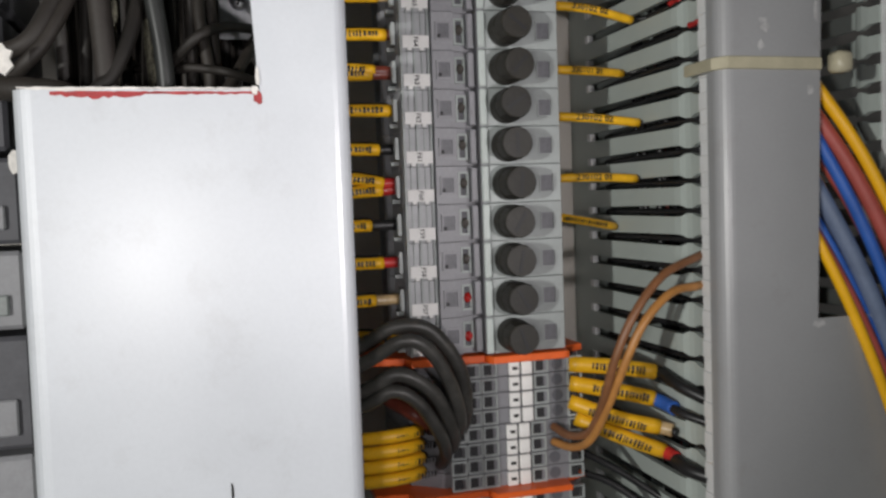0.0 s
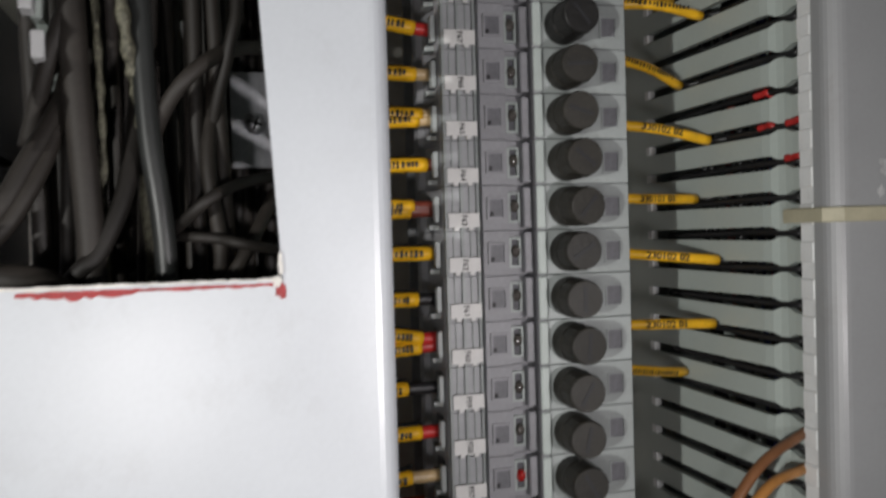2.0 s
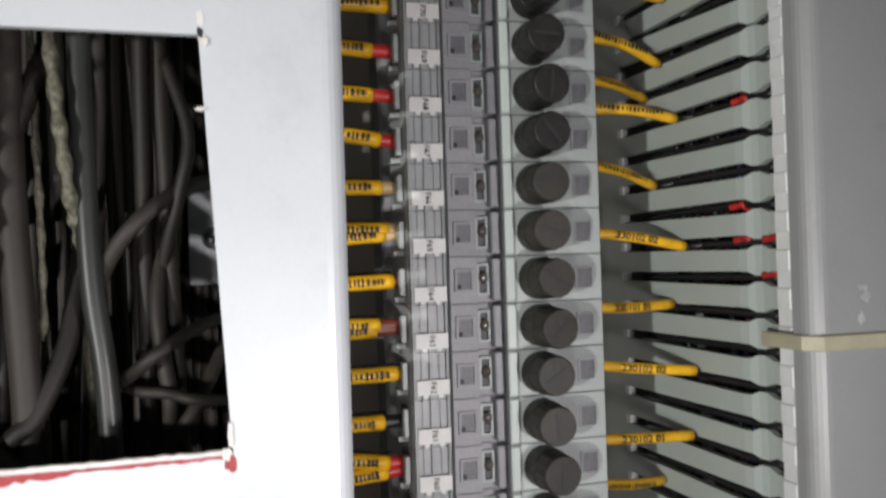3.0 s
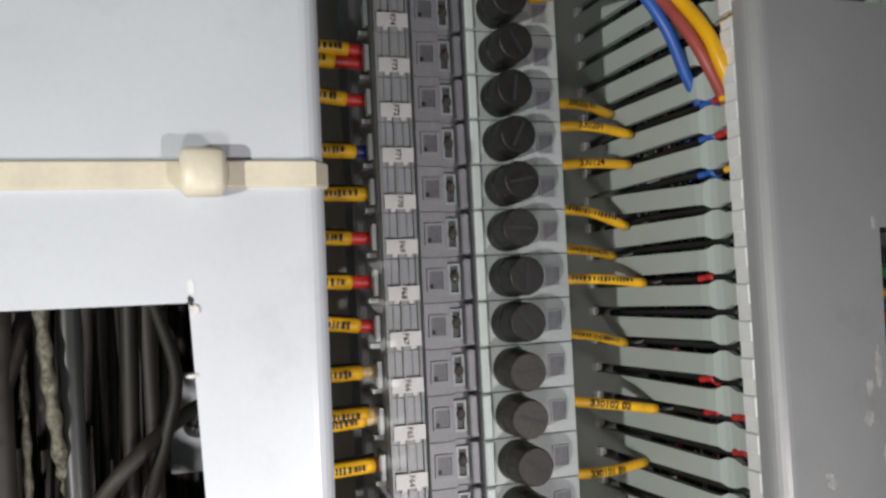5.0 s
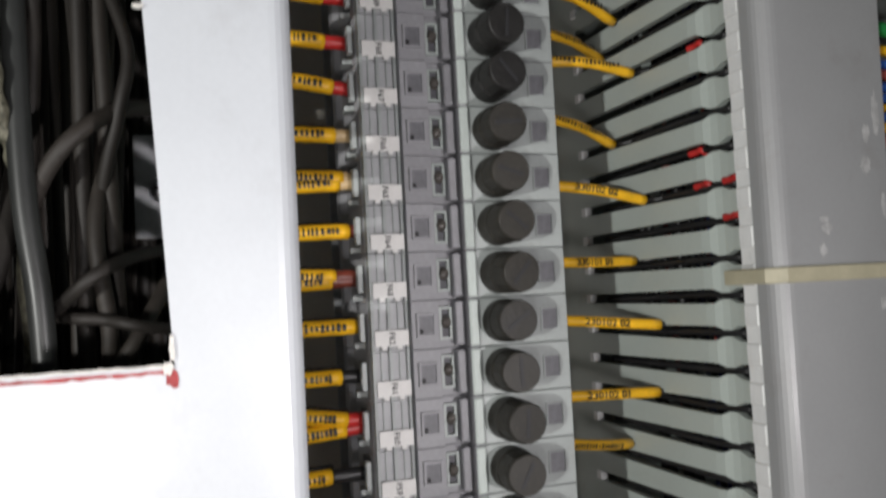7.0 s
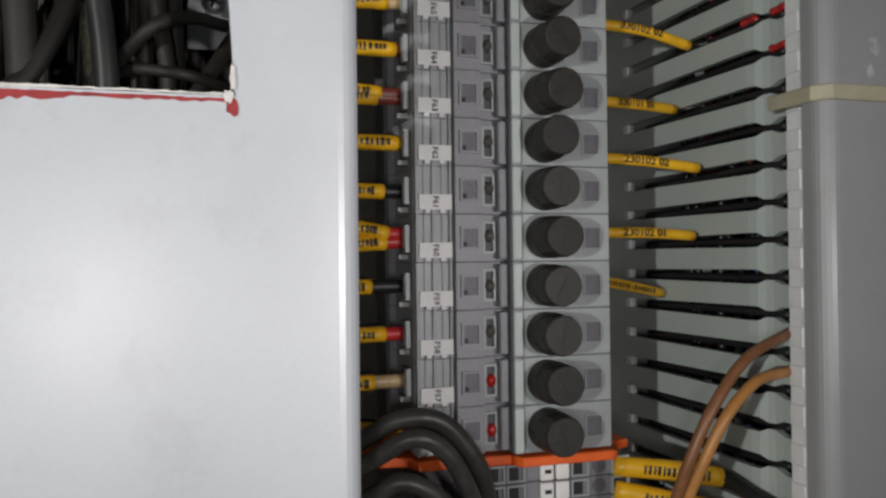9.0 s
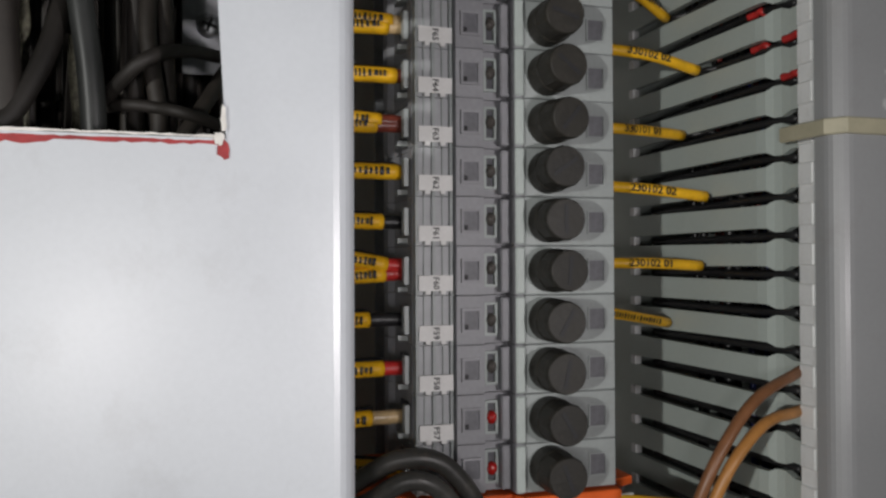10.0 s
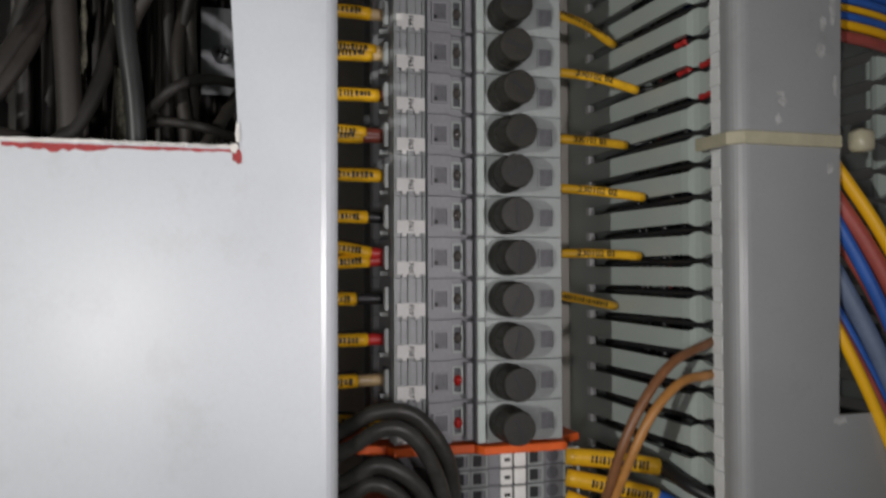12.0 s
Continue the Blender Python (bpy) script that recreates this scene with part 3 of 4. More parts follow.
def fuse_terminal(row):
    z = TERMINAL_Z + PITCH * row
    old = row < 11
    label = "grey fuse terminal block with a %s cap on a rail" % ("dusty black" if old else "black")
    if row < 2:
        label = "grey fuse terminal block with a black cap and red lamp"
    th = empty("fuse_terminal", pose(0, 0, z), label, "terminal block", "fuse terminals on the rail")
    part("housing", M_BODY, None, th)
    part("front_panel", M_PANEL, None, th, "raised grey front with lamp light in its colour")
    part("front_ridge", M_RIDGE, None, th, "front ridge with lamp light in its colour")
    cap = part("fuse_cap", M_KNOB if old else M_KNOB_NEW, None, th, "black screw cap")
    cap.location = (KNOB_X, FACE_Y - 0.0008, 0)
    cap.rotation_euler = (radians(random.uniform(-2.5, 2.5)), radians(random.uniform(0, 180)), radians(random.uniform(-3, 3)))
    part("slot", M_SLOT, None, cap)
    part("marker_channel", M_RIB, None, th)
    part("clear_strip", M_CLEAR, None, th, "clear ribbed marker strip")
    dz = -0.0028 + random.uniform(-0.0002, 0.0002)
    card = part("marker_card", M_CARD, None, th, "white snap-in marker card")
    card.location.z = dz
    me = lettering("F%d" % (56 + row), 0.0021, 0.00005)
    me.materials.append(INK)
    text = part("lettering", me, None, card)
    text.matrix_basis = Matrix.Translation((-0.0021, -0.00228, -0.0002)) @ pose(0, 0, 0, 90, 0, 0) @ pose(0, 0, 0, 0, 0, -90)
    w = part("test_window", M_WINDOW, None, th, "square test opening, shade in its colour")
    part("window_rim", M_WINDOW_RIM, None, th)
    part("contact_hole", M_WINDOW_HOLE, None, w)
    part("lamp_frame", M_LAMP_FRAME, None, th, "pale lamp frame")
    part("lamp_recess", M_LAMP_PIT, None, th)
    part("lamp_wall", M_LAMP_WALL, None, th)
    lens = part("lamp_lens", M_LED_RED if row < 2 else M_LED_CLEAR, None, th, "red lamp lens" if row < 2 else "")
    lens.location = (0.0120, -0.0022, random.uniform(-0.0004, 0.0008))
    part("release_recess", M_SQUARE, None, th)
    part("recess_rim", M_SQUARE_RIM, None, th)
    e = part("entry_rim", M_ENTRY, None, th)
    e.matrix_basis = pose(-0.0078, 0.0030, 0.0, 0, 0, -90)
    e = part("wire_entry", M_ENTRY_PIT, None, th)
    e.matrix_basis = pose(-0.0062, 0.0120, 0.0, 0, 0, -90)
    hook = part("side_latch", M_HOOK, None, th)
    hook.location = (-0.0072, 0.0055, -0.0046)
    return th


for row in range(0, 20):
    fuse_terminal(row)


# ---- wires ----
def wire(points, radius, mat, label, group="", sides=8, name="wire", steps=8, ripple=0.0, pitch=0.0):
    ob = new(name, finish(tube(points, radius, sides, steps, None, ripple, pitch), mat, name, True))
    return tagged(ob, label, "cable" if name == "cable" else "wire", group)


def wrapped_text(text, size, radius, centre, along, out, bold=0.00004):
    """Lettering bent round a sleeve, a hair proud of it."""
    me = lettering(text, size, bold)
    bm = bmesh.new()
    bm.from_mesh(me)
    for k in range(-5, 6):
        bmesh.ops.bisect_plane(bm, geom=bm.verts[:] + bm.edges[:] + bm.faces[:], plane_co=(0, k * size * 0.09, 0), plane_no=(0, 1, 0))
    bm.to_mesh(me)
    bm.free()
    along, out = Vector(along).normalized(), Vector(out)
    out = (out - along * out.dot(along)).normalized()
    up = out.cross(along)
    for v in me.vertices:
        a = v.co.y / radius
        v.co = Vector(centre) + along * v.co.x + (out * math.cos(a) + up * math.sin(a)) * (radius + 0.00009)
    me.materials.append(INK)
    return me


def print_bars(radius, centre, along, out, length, height, seed):
    """Illegible printing: short dark bars round the sleeve."""
    rnd = random.Random(seed)
    bm = bmesh.new()
    along, out = Vector(along).normalized(), Vector(out)
    out = (out - along * out.dot(along)).normalized()
    up = out.cross(along)
    s = -length / 2
    while s < length / 2:
        w = rnd.uniform(0.0004, 0.0009)
        h = height * rnd.uniform(0.6, 1.0)
        rows = []
        for k in range(5):
            a = (k / 4 - 0.5) * h / radius
            rows.append([bm.verts.new(Vector(centre) + along * t + (out * math.cos(a) + up * math.sin(a)) * (radius + 0.00006)) for t in (s, s + w)])
        for a, b in zip(rows, rows[1:]):
            bm.faces.new((a[0], a[1], b[1], b[0]))
        s += w + rnd.uniform(0.0004, 0.0008)
    return bm


VIEW = Vector((-0.45, -1.0, 0.0))


def marked_wire(run, sleeve, radius, core, core_mat, label, group, text="", seed=0, tail=None, tail_mat=None):
    """A wire with a yellow marker sleeve over part of it. run: the way of the wire; sleeve: two or three places."""
    th = empty("marked_wire", Matrix.Translation(run[0]), label, "wire", group)
    o = Vector(run[0])
    loc = lambda pts: [Vector(q) - o for q in pts]
    part("conductor", tube(loc(run), core, 8, 6), core_mat, th, "", True)
    sl = part("marker_sleeve", tube(loc(sleeve), radius, 12, 6), YELLOW, th, "yellow printed marker sleeve", True)
    a, b = Vector(sleeve[0]) - o, Vector(sleeve[-1]) - o
    mid = sum(loc(sleeve), Vector()) / len(sleeve) if len(sleeve) == 2 else Vector(sleeve[len(sleeve) // 2]) - o
    if text:
        me = wrapped_text(text, min(radius * 2.0, 0.0037), radius, mid, b - a, VIEW, 0.00008)
        part("lettering", me, None, sl)
    else:
        part("print", print_bars(radius, mid, b - a, VIEW, (b - a).length * 0.62, radius * 1.1, seed), INK, sl)
    if tail:
        part("ferrule", tube(loc(tail), radius * 0.88, 10, 6), tail_mat, th, "", True)
    return th


LEFT_GROUP, RIGHT_GROUP = "marked wires into the fuse terminals", "marked wires out to the duct"


def left_wire(row, dz0, dz1, split, end_mat, end_words, y=0.0062, arch=0.0):
    """A wire from the left duct into a terminal; split: where the yellow sleeve ends and the coloured end begins."""
    z = TERMINAL_Z + PITCH * row
    a, b = Vector((-0.0400, y + 0.004, z + dz0)), Vector((-0.0054, y + 0.001, z + dz1))
    s = a.lerp(b, 0.20) + Vector((0, -0.003, arch * 0.8))
    e = Vector((split, y, z + dz1 + (dz0 - dz1) * 0.15))
    q = s.lerp(e, 0.55) + Vector((0, -0.0012, arch * 0.35))
    marked_wire([a, s, q, e, b], [s, q, e], 0.0020, 0.0009, BLACK, "thin wire with a yellow marker sleeve and %s end" % end_words, LEFT_GROUP, "", 100 + row * 7 + int(dz0 * 1e4),
                [e - Vector((0.0002, 0, 0)), e.lerp(b, 0.5) + Vector((0, -0.0002, 0)), b], end_mat)
    # Black tube added as the shadow that lies above the sleeve.
    up = Vector((0, 0.0014, 0.0017))
    wire([a + up, s + up, q + up, e + up - Vector((0.0015, 0, 0)), e + up + Vector((0.0010, 0.0040, -0.0005))], 0.0010, BLACK, "black tube as the shadow above a marker sleeve", LEFT_GROUP, 8)


for spec in ((17, 0.0034, 0.0030, -0.0127, RED, "a red"), (17, 0.0000, -0.0004, -0.0165, RED, "a red"), (16, 0.0032, 0.0012, -0.0138, RED, "a red"), (15, -0.0006, -0.0006, -0.0118, NAVY, "a dark blue"),
             (14, -0.0004, 0.0, -0.0090, YELLOW, "a yellow"), (13, 0.0010, 0.0, -0.0140, RED, "a red"), (12, 0.0012, 0.0004, -0.0142, RED, "a red"), (11, 0.0040, 0.0004, -0.0125, RED, "a red"),
             (10, 0.0006, 0.0006, -0.0125, PALE, "a pale"), (9, 0.0018, 0.0016, -0.0110, PALE, "a pale"), (9, -0.0012, 0.0006, -0.0120, PALE, "a pale"), (8, -0.0004, 0.0004, -0.0100, DARK_RED, "a brown"),
             (7, 0.0016, 0.0008, -0.0140, DARK_RED, "a brown"), (7, -0.0010, 0.0, -0.0150, DARK_RED, "a brown"), (6, 0.0004, 0.0004, -0.0090, BLACK, "a black"), (5, 0.0004, 0.0, -0.0135, BLACK, "a black"),
             (3, 0.0002, 0.0, -0.0170, BLACK, "a black"), (2, 0.0002, 0.0, -0.0135, RED, "a red"), (1, 0.0002, 0.0, -0.0165, PALE, "a pale")):
    left_wire(*spec)
left_wire(4, 0.0026, 0.0012, -0.0125, RED, "a red", arch=0.0016)
left_wire(4, -0.0034, -0.0004, -0.0130, RED, "a red", arch=0.0006)
left_wire(0, -0.0010, -0.0010, -0.0100, YELLOW, "a yellow", arch=0.0022)


def right_wire(z0, y1, z1, text, arch, seed, words="thin black wire with a yellow printed sleeve"):
    """From under the right edge of a terminal to a slot of the right duct, where the sleeve ends at depth y1."""
    a, b = Vector((0.0440, 0.0100, z0)), Vector((0.0772, y1, z1))
    m = a.lerp(b, 0.5) + Vector((0, -0.0030, arch))
    inside = [Vector((0.0800, y1 - 0.002, z1)), Vector((0.0860, y1 - 0.006, z1 - 0.002)), Vector((0.0950, y1 - 0.004, z1 - 0.030))]
    marked_wire([a, m, b] + inside, [a.lerp(m, 0.1), m, b], 0.00150, 0.0009, BLACK, words, RIGHT_GROUP, text, seed)


for k, (z0, y1, z1, text, arch) in enumerate(((1.3973, 0.0235, 1.3983, "330202 01", 0.0010), (1.3905, 0.0126, 1.3896, "330201", 0.0010), (1.3788, 0.0145, 1.3805, "330124", 0.0004), (1.3666, 0.0182, 1.3617, "", 0.0014),
                                              (1.3550, 0.0268, 1.3526, "", 0.0006), (1.3456, 0.0097, 1.3436, "", 0.0008), (1.3309, 0.0226, 1.3250, "", 0.0006), (1.3112, 0.0070, 1.3060, "330102 02", 0.0004),
                                              (1.2895, 0.0148, 1.2890, "330101 01", -0.0003), (1.2737, 0.0034, 1.2705, "230102 02", 0.0), (1.2523, 0.0061, 1.2515, "230102 01", 0.0004), (1.2400, 0.0230, 1.2345, "", 0.0))):
    right_wire(z0, y1, z1, text, arch, 300 + k)

# wires lying in the slots of the right duct, some with coloured ends
rnd = random.Random(11)
for j in range(-12, 20):
    z = SLOT_Z + SLOT * j
    wire([(0.0835, 0.040, z - 0.0006), (0.0822, 0.015, z + rnd.uniform(-0.0006, 0.0004)), (0.0815, -0.012, z + rnd.uniform(-0.0004, 0.0006)), (0.0828, -0.027, z)], 0.0011, BLACK,
         "thin black wire lying in a duct slot", "wires in the duct slots", 6)
for y, z, mat, words in ((-0.0268, 1.3070, RED, "red"), (-0.0262, 1.2978, RED, "red"), (-0.0158, 1.3440, RED, "red"), (-0.0136, 1.3160, RED, "red"), (-0.0213, 1.3915, BLUE, "blue"), (-0.0201, 1.3822, BLUE, "blue"),
                         (-0.0185, 1.3725, BLUE, "blue"), (-0.0298, 1.3915, YELLOW_WIRE, "yellow"), (-0.0299, 1.3725, YELLOW_WIRE, "yellow"), (-0.0150, 1.3070, RED, "red"),
                         (-0.0320, 1.4110, YELLOW_WIRE, "yellow"), (-0.0270, 1.3915, RED, "red"), (-0.0270, 1.3820, RED, "red")):
    wire([(0.0803, y + 0.0022, z), (0.0812, y, z + 0.0003), (0.0814, y - 0.0024, z + 0.0002), (0.0860, y - 0.003, z - 0.004)], 0.0010, mat, "thin %s wire end in a duct slot" % words, "wires in the duct slots", 6)

# wires packed inside the right duct
mats = [(BLACK, "black")] * 9 + [(RUST, "dull red"), (BLUE, "blue"), (NAVY, "dark blue"), (GREYBLUE, "grey blue"), (YELLOW_WIRE, "yellow")]
for k in range(44):
    x, y, r = rnd.uniform(0.087, 0.143), rnd.uniform(-0.020, 0.052), rnd.uniform(0.0010, 0.0017)
    mat, words = mats[0] if x < 0.100 else rnd.choice(mats)
    pts = [(x + rnd.uniform(-0.003, 0.003), y + rnd.uniform(-0.003, 0.003), 1.07 + 0.0735 * i) for i in range(7)]
    wire(pts, r, mat, "thin %s wire packed in the wiring duct" % words, "wires in the right duct", 6, steps=5)

# coloured wires that swing out of the notch of the right duct
for k, (x1, z1, x2, z2, y2, r, mat, words) in enumerate(((0.1063, 1.2810, 0.1342, 1.2412, -0.050, 0.0019, YELLOW_WIRE, "yellow"), (0.1040, 1.2760, 0.1343, 1.2310, -0.049, 0.0024, RUST, "dull red"),
                                                          (0.1040, 1.2680, 0.1347, 1.2200, -0.047, 0.0017, RUST, "dark red"), (0.1040, 1.2700, 0.1347, 1.2114, -0.050, 0.0019, BLUE, "blue"), (0.1040, 1.2640, 0.1347, 1.2010, -0.046, 0.0013, YELLOW_WIRE, "yellow"),
                                                          (0.1040, 1.2560, 0.1350, 1.1960, -0.049, 0.0027, GREYBLUE, "grey blue"), (0.1040, 1.2520, 0.1350, 1.1900, -0.045, 0.0013, YELLOW_WIRE, "yellow"), (0.1040, 1.2470, 0.1351, 1.1870, -0.048, 0.0017, BLUE, "blue"),
                                                          (0.1040, 1.2400, 0.1353, 1.1794, -0.050, 0.0019, RUST, "red"), (0.1060, 1.2340, 0.1356, 1.1651, -0.052, 0.0017, YELLOW_WIRE, "yellow"))):
    z2 -= 0.014
    x1, x2, y2 = x1 + 0.0040, x2 + 0.0036, y2 + 0.0035
    d = Vector((x2 - x1, 0, z2 - z1))
    wire([(0.0960 + 0.0008 * k, -0.020, 1.335 - 0.002 * k), (0.0960, -0.034, z1 + 0.024), (x1 - 0.002, y2 + 0.006, z1 + 0.002), (x1 + d.x * 0.5, y2, z1 + d.z * 0.45), (x2, y2 - 0.004, z2), (x2 + d.x * 0.35, y2 - 0.006, z2 + d.z * 0.5), (x2 + d.x * 0.5, y2, z2 + d.z)],
         r, mat, "%s wire swinging out of the duct cover's notch" % words, "coloured wires at the notch", 10)
for k, (z, r, mat, words) in enumerate(((1.3440, 0.0019, GREEN, "green"), (1.3385, 0.0013, YELLOW_WIRE, "yellow"), (1.3350, 0.0012, BLUE, "blue"), (1.3322, 0.0014, RUST, "dull red"), (1.3290, 0.0013, BLUE, "blue"), (1.3262, 0.0013, BLUE, "blue"),
                                        (1.3237, 0.0010, YELLOW_WIRE, "yellow"), (1.3212, 0.0012, BLUE, "blue"), (1.3186, 0.0014, YELLOW_WIRE, "yellow"), (1.3150, 0.0018, RUST, "dull red"))):
    wire([(0.0930, -0.020, z - 0.030), (0.0960, -0.034, z - 0.006), (0.1060, -0.038, z), (0.1300, -0.038, z - 0.001), (0.1600, -0.030, z - 0.004)], r, mat, "%s wire crossing the duct cover's notch" % words, "coloured wires at the notch", 8)

# three thick wires and their sleeve above the fuse terminals
wire([(0.0590, -0.011, 1.4290), (0.0635, -0.012, 1.4285), (0.0668, -0.016, 1.4220), (0.0721, -0.018, 1.4118), (0.0775, -0.017, 1.4009), (0.0840, -0.016, 1.3900)], 0.0017, BLUE, "thick blue wire bent down into a duct slot", "thick wires", 10)
wire([(0.0600, -0.013, 1.4300), (0.0659, -0.014, 1.4290), (0.0704, -0.020, 1.4191), (0.0735, -0.026, 1.4084), (0.0773, -0.028, 1.3992), (0.0840, -0.027, 1.3880)], 0.0017, RUST, "thick red wire bent down into a duct slot", "thick wires", 10)
wire([(0.0600, -0.015, 1.4310), (0.0683, -0.016, 1.4290), (0.0738, -0.023, 1.4183), (0.0765, -0.029, 1.4083), (0.0790, -0.031, 1.3992), (0.0850, -0.030, 1.3890)], 0.0020, YELLOW_WIRE, "thick yellow wire bent down into a duct slot", "thick wires", 10)
marked_wire([(0.0390, -0.0085, 1.4245), (0.0410, -0.010, 1.4250), (0.0600, -0.013, 1.4268), (0.0640, -0.013, 1.4275)], [(0.0350, -0.0072, 1.4240), (0.0500, -0.0120, 1.4260), (0.0630, -0.0130, 1.4272)], 0.0029, 0.0020, BLUE,
            "thick wires in a wide yellow printed sleeve", "thick wires", "2011204", 5)

# ---- ends and small terminals below ----
def end_plate(z, thick):
    bm = prism(bmesh.new(), [(-0.0190, 0.0485), (-0.0190, 0.0040), (-0.0085, 0.0020), (-0.0075, -0.0040), (0.0165, -0.0040), (0.0180, -0.0085), (0.0440, -0.0085), (0.0450, 0.0), (0.0535, 0.0030), (0.0535, 0.0485)], z, z + thick, "z", 0.0003)
    return tagged(new("end_plate", finish(bm, ORANGE, "end_plate")), "bright orange plastic end plate between terminal groups", "end plate", "orange end plates")


end_plate(1.1938, 0.0024)
end_plate(1.1500, 0.0020)

SMALL = 0.0052
w = SMALL / 2 - 0.0001
M_SMALL = finish(prism(bmesh.new(), [(-0.0060, 0.0485), (-0.0060, 0.0100), (0.0030, 0.0035), (0.0110, 0.0005), (0.0110, -0.0015), (0.0470, -0.0015), (0.0500, 0.0015), (0.0530, 0.0060), (0.0530, 0.0485)], -w, w, "z", 0.0002), SMALL_GREY, "housing")
M_SMALL_CARD = finish(box(box(bmesh.new(), -0.0040, -0.0004, -0.0030, -0.0016, -0.0023, 0.0023, 0.0003), 0.0004, 0.0040, -0.0030, -0.0016, -0.0023, 0.0023, 0.0003), WHITE, "marker_card")
M_SMALL_PIT = block(-0.0014, 0.0014, -0.0018, -0.0012, -0.0017, 0.0017, PIT, "push_slot")
M_SMALL_RIM = frame_mesh(-0.0026, 0.0026, -0.0016, -0.0023, 0.0023, 0.0006, 0.0006, LIGHT_GREY, "slot_rim")
M_SMALL_BAR = block(-0.0030, -0.0012, -0.00312, -0.0030, -0.0005, 0.0005, INK, "print")


def round_mesh():
    bm = bmesh.new()
    prism(bm, [(0.0019 * math.cos(a * math.pi / 8), 0.0019 * math.sin(a * math.pi / 8)) for a in range(16)], 0.0012, 0.0018)
    bmesh.ops.rotate(bm, verts=bm.verts, matrix=Matrix.Rotation(radians(90), 3, "X"))
    return finish(bm, DARK_GREY, "test_hole")


M_ROUND = round_mesh()


def small_terminal(z, shift):
    th = empty("feed_through_terminal", pose(0, 0, z), "narrow grey feed-through terminal with a white marker card", "terminal block", "feed-through terminals")
    part("housing", M_SMALL, None, th)
    card = part("marker_card", M_SMALL_CARD, None, th, "white marker card")
    card.location.x = 0.0292 + shift
    part("print", M_SMALL_BAR, None, card)
    for x in (0.0070, 0.0125, 0.0180, 0.0360 + shift, 0.0478):
        s = part("push_slot", M_SMALL_PIT, None, th)
        s.location.x = x
        s = part("slot_rim", M_SMALL_RIM, None, th)
        s.location.x = x + 0.0006
    hole = part("test_hole", M_ROUND, None, th)
    hole.location.x = 0.0422 + shift
    return th


for i in range(8):
    small_terminal(1.1908 - SMALL * i, 0.0 if i < 4 else -0.0014)
for i in range(4):
    small_terminal(1.1470 - SMALL * i, -0.0010)

# black loop cables in front of the lower terminals
LOOP = "loop cables over the lower terminals"
for pts, r in (([(-0.042, 0.006, 1.190), (-0.0225, -0.008, 1.2035), (-0.0139, -0.012, 1.2085), (-0.0036, -0.013, 1.2068), (0.0055, -0.012, 1.1945), (0.0085, -0.008, 1.1800), (0.0090, 0.002, 1.1700)], 0.0023),
               ([(-0.042, 0.004, 1.186), (-0.0225, -0.012, 1.1990), (-0.0130, -0.017, 1.2050), (-0.0050, -0.017, 1.2015), (0.0020, -0.015, 1.1900), (0.0060, -0.010, 1.1770), (0.0070, 0.002, 1.1680)], 0.0022),
               ([(-0.042, 0.004, 1.180), (-0.0227, -0.010, 1.1900), (-0.0142, -0.014, 1.1945), (-0.0040, -0.014, 1.1885), (0.0025, -0.011, 1.1770), (0.0050, -0.004, 1.1690), (0.0055, 0.004, 1.1640)], 0.0023),
               ([(-0.042, 0.006, 1.176), (-0.0240, -0.010, 1.1850), (-0.0160, -0.014, 1.1895), (-0.0080, -0.014, 1.1850), (-0.0010, -0.012, 1.1740), (0.0020, -0.006, 1.1660), (0.0030, 0.004, 1.1600)], 0.0021)):
    wire(pts, r, LOOP_CABLE, "thick dark grey cable looped over small terminals", LOOP, 12, "cable")
for k, z in enumerate((1.1735, 1.1690, 1.1645, 1.1600)):
    marked_wire([(-0.0400, 0.004, z - 0.001), (-0.0230, -0.006, z), (-0.0110, -0.007, z + 0.0006), (-0.0040, 0.002, z - 0.001), (-0.0030, 0.010, z - 0.002)], [(-0.0245, -0.0055, z), (-0.0160, -0.0072, z + 0.0005), (-0.0085, -0.0050, z + 0.0004), (-0.0046, 0.0012, z - 0.0008)], 0.0021, 0.0014, BLACK,
                "wire with a dusty yellow sleeve at small terminals", LOOP, "", 700 + k)
wire([(-0.0140, 0.004, 1.183), (-0.0080, -0.006, 1.180), (-0.0030, -0.004, 1.176), (0.0, 0.004, 1.172)], 0.0022, DARK_RED, "short dark red wire beside small terminals", LOOP, 8)

# wide sleeves between the small terminals and the right duct
WIDE = "wide marked wires below"
marked_wire([(0.0460, 0.002, 1.1902), (0.0620, -0.007, 1.1890), (0.0745, -0.010, 1.1868), (0.0765, -0.022, 1.1840), (0.0830, -0.030, 1.1800)], [(0.0470, -0.001, 1.1902), (0.0620, -0.0070, 1.1890), (0.0740, -0.0095, 1.1868)], 0.0027, 0.0022, BLACK, "thick black wire with a wide yellow sleeve", WIDE, "", 801)
marked_wire([(0.0460, 0.002, 1.1838), (0.0620, -0.007, 1.1808), (0.0745, -0.010, 1.1775), (0.0762, -0.022, 1.1755), (0.0830, -0.030, 1.1730)], [(0.0470, -0.001, 1.1838), (0.0620, -0.0070, 1.1808), (0.0735, -0.0095, 1.1778)], 0.0027, 0.0015, BLACK, "black wire with a wide yellow sleeve and blue end", WIDE, "", 802,
            [(0.0735, -0.0095, 1.1778), (0.0755, -0.013, 1.1768), (0.0762, -0.018, 1.1760)], BLUE)
